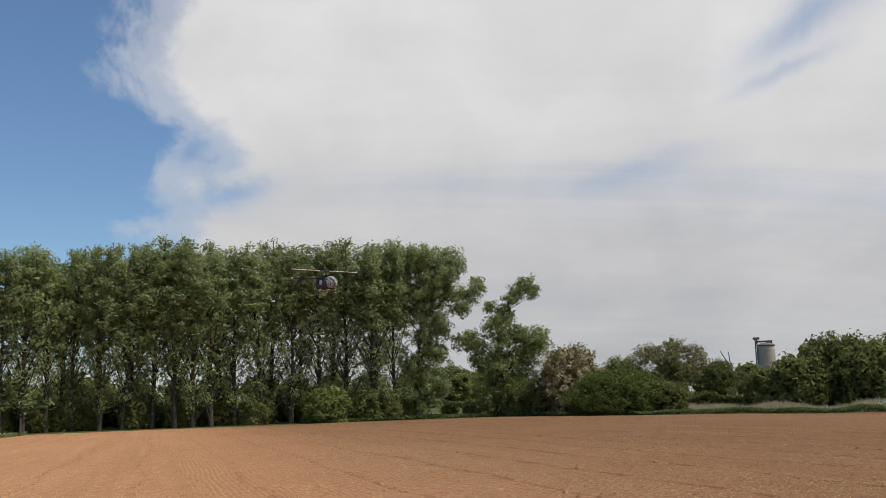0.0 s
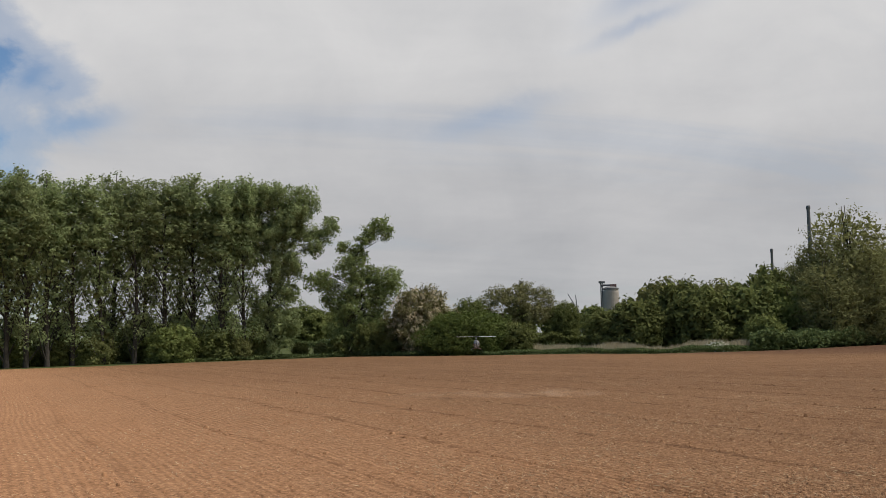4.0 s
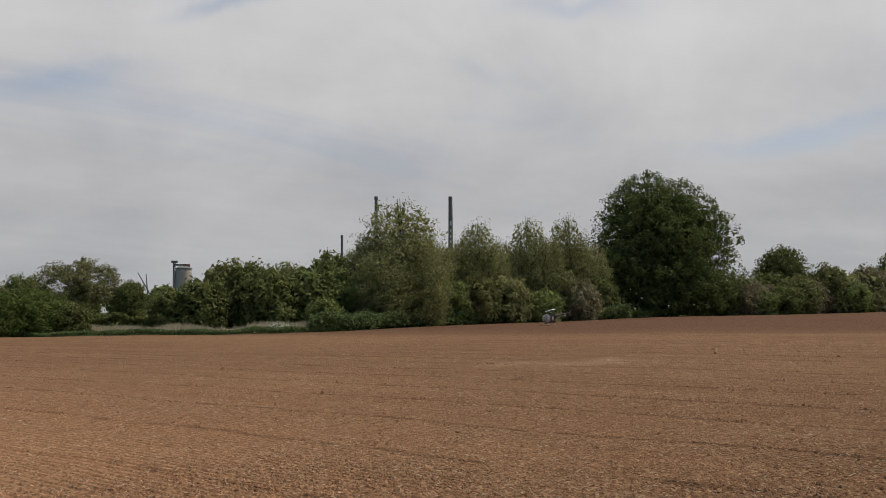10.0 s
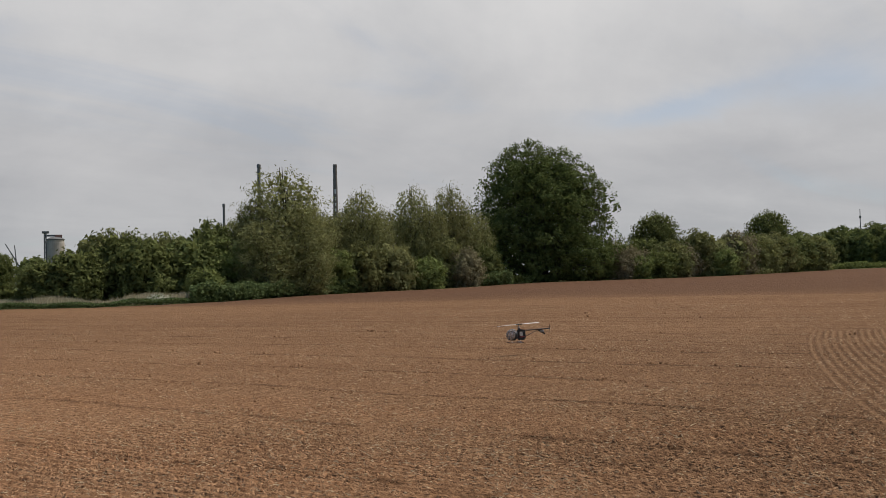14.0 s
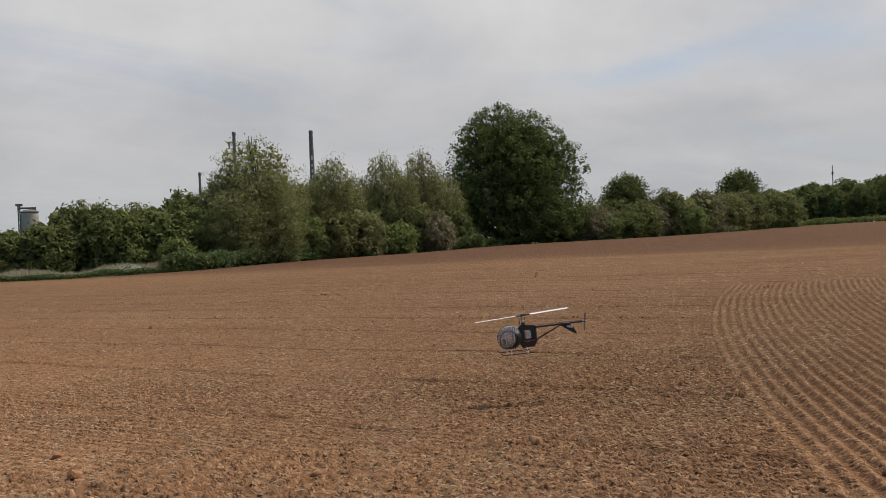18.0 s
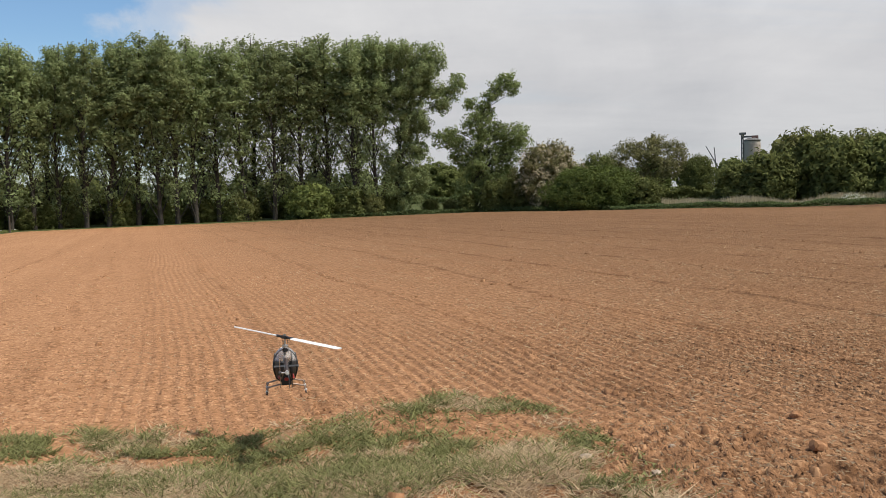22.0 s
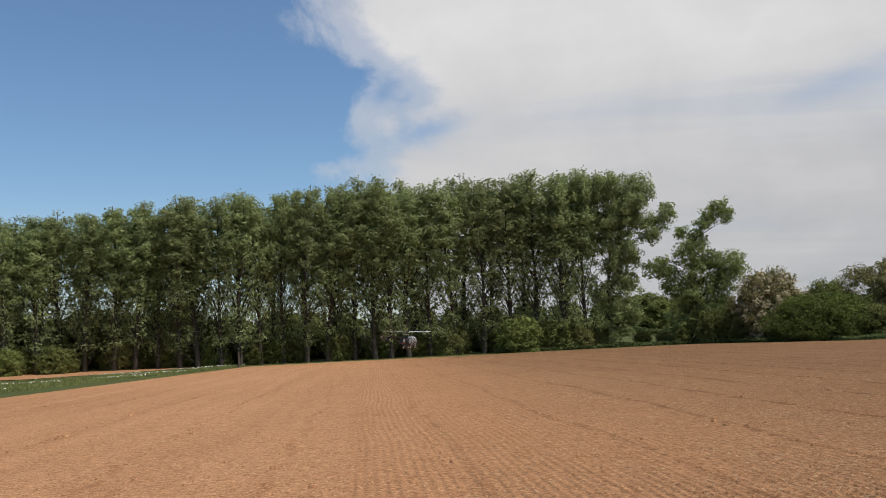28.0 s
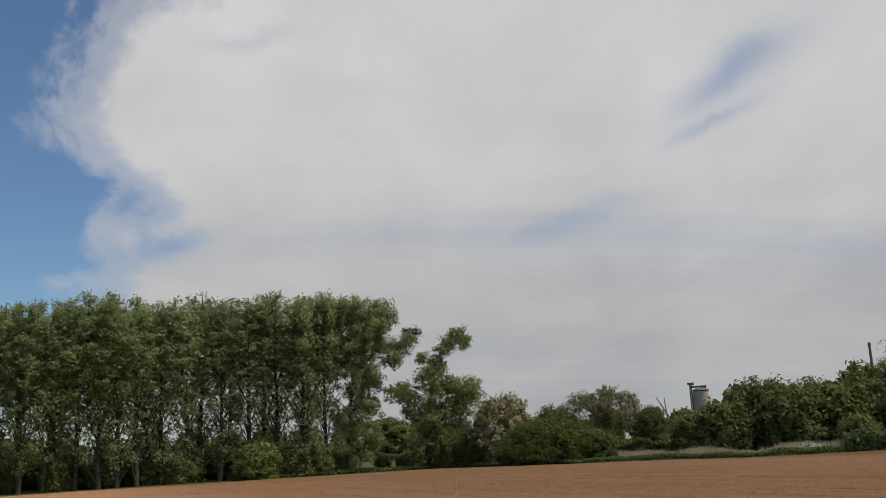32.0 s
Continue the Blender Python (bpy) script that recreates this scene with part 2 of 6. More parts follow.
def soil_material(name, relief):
    """Tilled earth: pale and fine where it was rolled, darker and rougher towards the headland, with drill rows in relief."""
    m, t, b = material(name)

    def mul(p, q):
        return maths(t, "MULTIPLY", p, q)

    def add(p, q):
        return maths(t, "ADD", p, q)

    def part_of(tex, share):
        return mul(maths(t, "SUBTRACT", tex, 0.5), share)

    def mapped(vec, scale):
        n = t.nodes.new("ShaderNodeMapping")
        n.inputs["Scale"].default_value = scale
        link(t, vec, n.inputs["Vector"])
        return n.outputs[0]

    co = t.nodes.new("ShaderNodeTexCoord").outputs["Object"]
    turn = t.nodes.new("ShaderNodeMapping")
    turn.inputs["Rotation"].default_value = (0, 0, radians(-ROW_YAW))
    link(t, co, turn.inputs["Vector"])
    sep = t.nodes.new("ShaderNodeSeparateXYZ")
    link(t, turn.outputs[0], sep.inputs[0])
    across, along = sep.outputs[0], sep.outputs[1]
    raw = t.nodes.new("ShaderNodeSeparateXYZ")
    link(t, co, raw.inputs[0])
    big = noise_tex(t, co, 0.05, 4, 0.6)
    mid = noise_tex(t, co, 1.3, 6, 0.7)
    grain = noise_tex(t, co, 34, 4, 0.75)
    # crumbs, a little irregular
    warp = t.nodes.new("ShaderNodeVectorMath")
    warp.operation = "MULTIPLY_ADD"
    link(t, noise_tex(t, co, 40, 2, 0.6, out="Color"), warp.inputs[0])
    warp.inputs[1].default_value = (0.03, 0.03, 0.0)
    link(t, turn.outputs[0], warp.inputs[2])
    flat = mapped(warp.outputs[0], (1.0, 0.8, 0.2))
    d1, c1 = cells(t, flat, 17.0)
    d2, c2 = cells(t, flat, 38.0)
    lanes = noise_tex(t, mapped(turn.outputs[0], (1.1, 0.03, 1)), 1.0, 6, 0.65)
    # most crumbs are alike, a few moist and dark, a few bleached
    kinds = [(0.06, (0.0, 0.0, 0.0)), (0.2, (0.46, 0.46, 0.46)), (0.8, (0.54, 0.54, 0.54)), (0.94, (1, 1, 1))]
    f = add(part_of(ramp(t, c2, kinds), 0.36), part_of(ramp(t, c1, kinds), 0.2))
    for tex, share in ((big, 0.2), (mid, 0.1), (lanes, 0.24), (grain, 0.45)):
        f = add(f, part_of(tex, share))
    f = add(f, 0.72)
    # lines of moist clods left between the passes of the drill
    wander = mul(noise_tex(t, mapped(turn.outputs[0], (0.35, 0.12, 1)), 1.0, 3, 0.6), 1.4)
    lane = maths(t, "ABSOLUTE", maths(t, "SUBTRACT", maths(t, "FRACT", maths(t, "DIVIDE", add(across, add(wander, LANE_AT)), LANE)), 0.5))
    furrow = ramp(t, lane, [(0.0, (1, 1, 1)), (0.022, (0.8, 0.8, 0.8)), (0.05, (0, 0, 0))])
    broken = ramp(t, noise_tex(t, mapped(turn.outputs[0], (0.5, 1.4, 1)), 1.0, 4, 0.75), [(0.42, (0, 0, 0)), (0.56, (1, 1, 1))])
    side = add(mul(across, 0.01), part_of(lanes, 0.12))
    wet_paled_far = ramp(t, side, [(-0.0, (0.06, 0.06, 0.06)), (0.05, (0.45, 0.45, 0.45)), (0.1, (0.8, 0.8, 0.8)), (0.2, (1, 1, 1))])
    # colour paled with distance, to make up for the far relief shading too dark
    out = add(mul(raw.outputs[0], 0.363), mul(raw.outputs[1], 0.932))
    wet_paled_far = mul(wet_paled_far, ramp(t, mul(out, 0.01), [(0.06, (1, 1, 1)), (0.12, (0.8, 0.8, 0.8)), (0.2, (0.7, 0.7, 0.7)), (0.32, (0.66, 0.66, 0.66))]))
    # the cloddy headland by the margin
    headland = mul(ramp(t, mul(add(along, mid), 0.1), [(0.48, (1, 1, 1)), (0.62, (0, 0, 0))]), ramp(t, mul(across, 0.1), [(0.1, (0, 0, 0)), (0.25, (0.32, 0.32, 0.32))]))
    wet_paled_far = maths(t, "MAXIMUM", wet_paled_far, add(mul(wet_paled_far, 0.5), headland), clamp=True)
    # where the drill turned, it left its rows in rings
    dx, dy = maths(t, "SUBTRACT", raw.outputs[0], BEND.x), maths(t, "SUBTRACT", raw.outputs[1], BEND.y)
    rad = maths(t, "SQRT", add(mul(dx, dx), mul(dy, dy)))
    inside = mul(maths(t, "LESS_THAN", rad, BEND_R), maths(t, "LESS_THAN", add(raw.outputs[0], raw.outputs[1]), BEND_END))
    ring = maths(t, "SINE", mul(rad, 2 * math.pi / RING))
    # ring ridges lightened and furrows darkened: their relief shading put into the colour
    f = add(f, mul(mul(ring, inside), 0.075))
    gaps = mul(mul(furrow, broken), maths(t, "SUBTRACT", 1.0, inside))
    f = maths(t, "SUBTRACT", f, mul(gaps, add(mul(wet_paled_far, 0.3), 0.06)))
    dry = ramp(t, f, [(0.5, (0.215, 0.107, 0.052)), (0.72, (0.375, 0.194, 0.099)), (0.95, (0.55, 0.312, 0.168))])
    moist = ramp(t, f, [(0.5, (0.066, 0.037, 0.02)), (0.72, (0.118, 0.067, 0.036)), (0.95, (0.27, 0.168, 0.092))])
    # the far headland was worked last and is still damp
    far_side = add(mul(raw.outputs[0], 0.92), mul(raw.outputs[1], 0.39))
    head = ramp(t, mul(add(far_side, add(mul(mid, 1.5), mul(lanes, 3.0))), 0.01), [(0.54, (0, 0, 0)), (0.575, (0.65, 0.65, 0.65)), (0.7, (1, 1, 1))])
    head = mul(head, ramp(t, mul(across, 0.01), [(0.28, (0, 0, 0)), (0.45, (1, 1, 1))]))
    tilth = mix_rgb(t, wet_paled_far, dry, moist)
    link(t, mix_rgb(t, mul(head, 0.7), tilth, (0.1, 0.052, 0.033)), b.inputs["Base Color"])
    b.inputs["Roughness"].default_value = 0.95
    b.inputs["Specular IOR Level"].default_value = 0.05
    # drill rows with the prints of the press wheels, straight, and bent round where the drill turned
    sway = add(mul(maths(t, "SINE", mul(along, 0.35)), 0.06), mul(maths(t, "SINE", mul(along, 1.1)), 0.02))
    phase = maths(t, "DIVIDE", add(across, sway), ROW)
    ridge = maths(t, "SINE", mul(phase, 2 * math.pi))
    prints = maths(t, "SINE", mul(add(maths(t, "DIVIDE", along, 0.1), mul(maths(t, "FLOOR", add(phase, 0.25)), 0.37)), 2 * math.pi))
    straight = add(mul(ridge, 0.75), mul(prints, 0.25))
    rows = add(mul(straight, maths(t, "SUBTRACT", 1.0, inside)), mul(mul(ring, 1.5), inside))
    firm = ramp(t, noise_tex(t, mapped(turn.outputs[0], (0.5, 0.06, 1)), 1.0, 3, 0.6), [(0.36, (0.3, 0.3, 0.3)), (0.58, (1, 1, 1))])
    # crumbs stand singly on the fine dry earth and close together on the moist
    def lump(d, c, size, steep, share):
        stands = maths(t, "GREATER_THAN", c, maths(t, "SUBTRACT", share, mul(wet_paled_far, share)))
        return mul(mul(maths(t, "MAXIMUM", maths(t, "SUBTRACT", size, d), 0.0), stands), mul(add(c, 0.35), steep))

    crumb = add(lump(d1, c1, 0.45, 4.4, 0.86), lump(d2, c2, 0.5, 2.4, 0.7))
    lumps = add(mul(noise_tex(t, co, 48, 3, 0.65), 1.0), mul(mul(furrow, broken), 1.2))
    tilled = add(mul(wet_paled_far, 0.75), 0.5)
    drilled = ramp(t, mul(add(across, mul(mid, 0.5)), 0.1), [(ROWS_FROM / 10, (0.03, 0.03, 0.03)), (ROWS_FROM / 10 + 0.05, (1, 1, 1))])
    h = add(mul(mul(rows, mul(firm, drilled)), add(mul(wet_paled_far, 0.4), 0.3)), mul(add(lumps, crumb), tilled))
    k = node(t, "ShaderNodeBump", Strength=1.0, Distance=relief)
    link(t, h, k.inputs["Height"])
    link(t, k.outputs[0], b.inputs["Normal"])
    return m


def grass_ground_material(name, dry):
    m, t, b = material(name)
    co = t.nodes.new("ShaderNodeTexCoord").outputs["Object"]
    a = noise_tex(t, co, 0.05, 4, 0.6)
    c = noise_tex(t, co, 3.0, 6, 0.7)
    f = maths(t, "ADD", maths(t, "MULTIPLY", a, 0.55), maths(t, "MULTIPLY", c, 0.45))
    link(t, ramp(t, f, [(0.3, (0.045, 0.06, 0.018)), (0.55, (0.075, 0.088, 0.03)), (0.75, dry)]), b.inputs["Base Color"])
    b.inputs["Roughness"].default_value = 0.95
    b.inputs["Specular IOR Level"].default_value = 0.08
    k = node(t, "ShaderNodeBump", Strength=0.7, Distance=0.05)
    link(t, noise_tex(t, co, 14, 5, 0.7), k.inputs["Height"])
    link(t, k.outputs[0], b.inputs["Normal"])
    return m


ROW_YAW, ROW = 15.8, 0.125
ROWS_FROM = -1.1  # to one side of this the rows were rolled flat
LANE, LANE_AT = 2.45, -0.68  # the width of a pass of the drill, and where the passes meet
BEND, BEND_R = Vector((54.16, -62.69)), 80.08  # the drill turned round this point
RING, BEND_END = 0.155, 33.0
SOIL = soil_material("tilled_earth", 0.016)
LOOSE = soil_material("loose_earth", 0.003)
MEADOW = grass_ground_material("meadow", (0.14, 0.125, 0.05))
BARK = plain("dark_bark", (0.05, 0.042, 0.033), 0.9, 0, 0.3, 6, 0.02)
POPLAR_LEAF = foliage("poplar_leaf", (0.13, 0.156, 0.052), (0.318, 0.362, 0.14), 0.5)
LONE_LEAF = foliage("lone_poplar_leaf", (0.105, 0.128, 0.034), (0.262, 0.296, 0.093), 0.45)
DARK_LEAF = foliage("dark_leaf", (0.068, 0.08, 0.019), (0.185, 0.198, 0.05))
CHESTNUT_LEAF = foliage("chestnut_leaf", (0.055, 0.078, 0.016), (0.165, 0.2, 0.046), 0.35)
BROOM_LEAF = foliage("broom_leaf", (0.05, 0.076, 0.013), (0.13, 0.16, 0.029))
WILLOW_LEAF = foliage("willow_leaf", (0.122, 0.12, 0.036), (0.265, 0.253, 0.09))
OAK_LEAF = foliage("oak_leaf", (0.11, 0.105, 0.036), (0.24, 0.215, 0.085))
BRIGHT_LEAF = foliage("bright_leaf", (0.09, 0.112, 0.024), (0.215, 0.24, 0.055))
BLOSSOM = foliage("hawthorn_blossom", (0.29, 0.23, 0.13), (0.55, 0.46, 0.29))
WHITE_BLOSSOM = foliage("white_blossom", (0.5, 0.47, 0.38), (0.8, 0.77, 0.68))
OLIVE_LEAF = foliage("olive_leaf", (0.095, 0.098, 0.028), (0.225, 0.22, 0.065))
NETTLE = foliage("nettle_leaf", (0.055, 0.078, 0.022), (0.15, 0.185, 0.06))
BROWN_LEAF = foliage("brown_leaf", (0.12, 0.1, 0.048), (0.25, 0.205, 0.11))


# ---- mesh helpers ----
def mesh_object(name, verts, faces, mat, parent=None, label="", smooth=False):
    me = bpy.data.meshes.new(name)
    me.from_pydata(verts, [], faces)
    if mat:
        me.materials.append(mat)
    if smooth:
        me.polygons.foreach_set("use_smooth", [True] * len(me.polygons))
    me.update()
    ob = new(name, me)
    if parent:
        ob.parent = parent
    return tagged(ob, label)


def part(name, bm, mat, parent, label="", smooth=False):
    me = bpy.data.meshes.new(name)
    bm.to_mesh(me)
    bm.free()
    me.materials.append(mat)
    if smooth:
        me.polygons.foreach_set("use_smooth", [True] * len(me.polygons))
    ob = new(name, me)
    if parent:
        ob.parent = parent
    return tagged(ob, label)


def tube(verts, faces, pts, radii, sides=6):
    """A tapered tube through pts, added to the lists."""
    base = len(verts)
    for i, p in enumerate(pts):
        a = pts[min(i + 1, len(pts) - 1)] - pts[max(i - 1, 0)]
        a = a / (np.linalg.norm(a) + 1e-9)
        u = np.cross(a, (0.31, 0.95, 0.02))
        u /= np.linalg.norm(u) + 1e-9
        v = np.cross(a, u)
        for k in range(sides):
            w = 2 * math.pi * k / sides
            verts.append(tuple(p + radii[i] * (math.cos(w) * u + math.sin(w) * v)))
    for i in range(len(pts) - 1):
        for k in range(sides):
            k2 = (k + 1) % sides
            faces.append((base + i * sides + k, base + i * sides + k2, base + (i + 1) * sides + k2, base + (i + 1) * sides + k))
    faces.append(tuple(base + (len(pts) - 1) * sides + k for k in range(sides)))


def leaf_cards(rng, centres, size, aspect=0.62, upward=0.35, out=None, loose=0.6):
    """Small three-cornered leaves at the centres: turned every way, or laid about the directions out, as on the skin of a spray."""
    n = len(centres)
    nrm = rng.normal(size=(n, 3))
    if out is None:
        nrm[:, 2] += upward * np.sign(nrm[:, 2] + 0.3)
    else:
        nrm = out + nrm * loose
    nrm /= np.linalg.norm(nrm, axis=1)[:, None]
    u = np.cross(nrm, rng.normal(size=(n, 3)))
    u /= np.linalg.norm(u, axis=1)[:, None]
    v = np.cross(nrm, u)
    s = (1.3 * size * rng.uniform(0.55, 1.35, n))[:, None]
    return np.stack([centres - u * s, centres + u * s * 0.4 - v * s * aspect, centres + u * s * 0.8 + v * s * aspect * 0.7], axis=1).reshape(-1, 3)


def unit(v):
    return v / (np.linalg.norm(v, axis=1)[:, None] + 1e-6)


def card_mesh(name, verts, mat, parent=None, label="", k=3):
    n = len(verts) // k
    me = bpy.data.meshes.new(name)
    me.vertices.add(k * n)
    me.vertices.foreach_set("co", verts.astype(np.float32).ravel())
    me.loops.add(k * n)
    me.loops.foreach_set("vertex_index", np.arange(k * n, dtype=np.int32))
    me.polygons.add(n)
    me.polygons.foreach_set("loop_start", np.arange(0, k * n, k, dtype=np.int32))
    me.polygons.foreach_set("loop_total", np.full(n, k, dtype=np.int32))
    me.materials.append(mat)
    me.update(calc_edges=True)
    me.validate()
    ob = new(name, me)
    if parent:
        ob.parent = parent
    return tagged(ob, label)


def make_tree(name, seed, H, profile, trunk_r, bare, limbs, rise, clump, leaves, size, leaf, bark, label, category,
              stems=1, lean=(0, 0), inner=0.35, aspect=0.62, blossom=None, twist=0.25, thin=None, fill=3.0, lumpy=0.22, core=0.15, loose=0.6):
    """A tree at the origin. profile: (share of height, radius) rows of the crown; limbs climb by rise to the crown's outer part."""
    rng = np.random.default_rng(seed)
    root = new(name)
    tagged(root, label, category)
    hs, rs = zip(*profile)
    verts, faces = [], []
    spine = []
    k, top = 9, 0.985 - 0.75 * clump / H
    wob = rng.normal(size=(k, 2)).cumsum(axis=0) * 0.011 * H
    for i in range(k):
        f = i / (k - 1)
        spine.append(np.array([wob[i, 0] * f + lean[0] * f * f * H, wob[i, 1] * f + lean[1] * f * f * H, f * H * top - 0.15 * (i == 0)]))
    spine = np.array(spine)

    def along(f):
        g = min(max(f, 0), 1) * (k - 1)
        i = min(int(g), k - 2)
        return spine[i] + (spine[i + 1] - spine[i]) * (g - i)

    for s in range(stems):
        off = np.array([rng.normal() * trunk_r * 2, rng.normal() * trunk_r * 2, 0]) if s else np.zeros(3)
        pts = [p + off * (1 + 3 * i / k) for i, p in enumerate(spine)]
        tube(verts, faces, pts, [trunk_r * (1.25 if i == 0 else 1) * (1 - 0.9 * i / (k - 1)) + 0.012 for i in range(k)], 8)
    part_trunk = mesh_object("trunk", verts, faces, bark, root, smooth=True)
    verts, faces, centres = [], [], []

    def reach(u, az):
        """How far the crown goes out at that height and side: rounded, with bulges."""
        return float(np.interp(u, hs, rs)) * (1 + lumpy * noise.noise(Vector((2.1 * math.cos(az) + seed, 2.1 * math.sin(az), 6.5 * u))))

    levels = np.linspace(bare, 1, 80)
    share = np.cumsum([np.interp(v, hs, rs) ** 1.3 + 0.15 for v in levels])
    for i in range(limbs):
        u = float(np.interp((i + rng.uniform(0, 1)) / limbs, share / share[-1], levels))
        az = i * 2.39996 + rng.normal() * 0.35
        r = reach(u, az) * math.sqrt(rng.uniform(inner * min(1, (1 - u) / 0.3), 1.0)) * rng.uniform(0.86, 1.0)
        axis = along(u)
        tip = axis + np.array([math.cos(az) * r, math.sin(az) * r, 0]) + rng.normal(size=3) * 0.012 * H * (1, 1, 0.6)
        tip[2] = max(tip[2], 0.2)
        start = along(max(0.02, u - rise * (r + 0.5) / H))
        mid = start + (tip - start) * 0.5 + np.array([0, 0, -0.06 * np.linalg.norm(tip - start)]) + rng.normal(size=3) * twist * 0.3
        pts = [start, start + (mid - start) * 0.55, mid, mid + (tip - mid) * 0.6, tip]
        small = H < 6
        r0 = trunk_r * (1 - 0.75 * u) * 0.42 + 0.01
        if small or (rise > 1.65 and i % 3 == 0):
            tube(verts, faces, [start, mid, tip], [r0, r0 * 0.6, 0.01], 3)
        else:
            tube(verts, faces, pts, [r0, r0 * 0.8, r0 * 0.6, r0 * 0.38, 0.01], 4)
        centres += [(tip, 0.8), (mid + (tip - mid) * 0.75, 0.9), (mid + (tip - mid) * 0.45, 0.8), (mid, 0.45)]
        for _ in range(2 if limbs < 60 else 1):
            b = pts[2 + (rng.random() < 0.5)]
            q = b + (tip - b) * 0.5 + rng.normal(size=3) * clump * 0.5
            if not small:
                tube(verts, faces, [b, (b + q) / 2 + rng.normal(size=3) * 0.1, q], [r0 * 0.35, r0 * 0.25, 0.008], 3)
            centres.append((q, 0.9))
    mesh_object("branchwork", verts, faces, bark, root, smooth=True)
    share = np.array([np.interp(v, hs, rs) ** 1.5 + 0.1 for v in np.linspace(bare, 1, 60)])
    for v in rng.choice(np.linspace(bare, 1, 60), int(fill * limbs), p=share / share.sum()):
        v, az = min(1.0, v + rng.uniform(-0.01, 0.01)), rng.uniform(0, 2 * math.pi)
        r = reach(v, az) * math.sqrt(rng.uniform(inner * min(1, (1 - v) / 0.3), 1.0)) * 0.97
        centres.append((along(v) + np.array([math.cos(az) * r, math.sin(az) * r, rng.normal() * 0.15]), 0.75))
    if rise >= 1.1:
        centres += [(along(f), 1.3) for f in np.linspace(0.8, 0.95, 6)]
    c = np.array([p for p, _ in centres])
    w = np.array([x for _, x in centres]) * rng.uniform(0.4, 1.5, len(centres))
    w = w * np.clip(np.interp(c[:, 2] / (H * top), hs, rs) / max(rs), 0.3, 1) ** 0.6
    if thin:
        w = w * np.interp(c[:, 2] / H, *zip(*thin))
    pick = rng.choice(len(c), leaves, p=w / w.sum())
    spread = rng.normal(size=(leaves, 3))
    spread *= (clump * np.sqrt(rng.uniform(0.02, 1.0, leaves)) / np.linalg.norm(spread, axis=1))[:, None]
    spread[:, 2] += 0.25 * clump * rng.uniform(0, 1, leaves)
    pos = c[pick] + spread * (1, 1, 0.8)
    pos[:, 2] = np.maximum(pos[:, 2], 0.05)
    axis = np.array([along(f) for f in np.clip(pos[:, 2] / (H * top), 0, 1)])
    away = (pos - axis) * (1, 1, 0)
    away[:, 2] = 0.5 * max(rs) * np.clip(pos[:, 2] / H - 0.35, -0.1, 1)
    out = unit(spread) * 0.85 + away / max(rs) + (0, 0, 0.25)
    # the shaded inside of the crown, with larger sprays
    deep = rng.random(leaves) < core
    v = rng.choice(np.linspace(bare + 0.02, 0.93, 60), leaves, p=share / share.sum())
    az = rng.uniform(0, 2 * math.pi, leaves)
    r = np.interp(v, hs, rs) * np.sqrt(rng.uniform(0, 0.55, leaves))
    inside = np.array([along(f) for f in v]) + np.stack([np.cos(az) * r, np.sin(az) * r, rng.normal(size=leaves) * 0.2], axis=1)
    if thin:
        deep &= rng.random(leaves) < np.interp(v, *zip(*thin))
    pos[deep] = np.maximum(inside[deep], (-1e3, -1e3, 0.1))
    out[deep] = 0.3 * unit(rng.normal(size=(leaves, 3)))[deep]
    size = np.where(deep, 2.3 * size, size)
    if blossom is None:
        card_mesh("crown", leaf_cards(rng, pos, size, aspect, out=out, loose=loose), leaf, root)
    else:
        mat, share = blossom
        flowering = (rng.random(len(c)) < share)[pick]
        card_mesh("crown", leaf_cards(rng, pos[~flowering], size[~flowering], aspect, out=out[~flowering]), leaf, root)
        card_mesh("blossom", leaf_cards(rng, pos[flowering], size[flowering] * 0.8, 0.9, out=out[flowering]), mat, root, "dusty pink-white blossom")
    root["tall"] = H
    return root


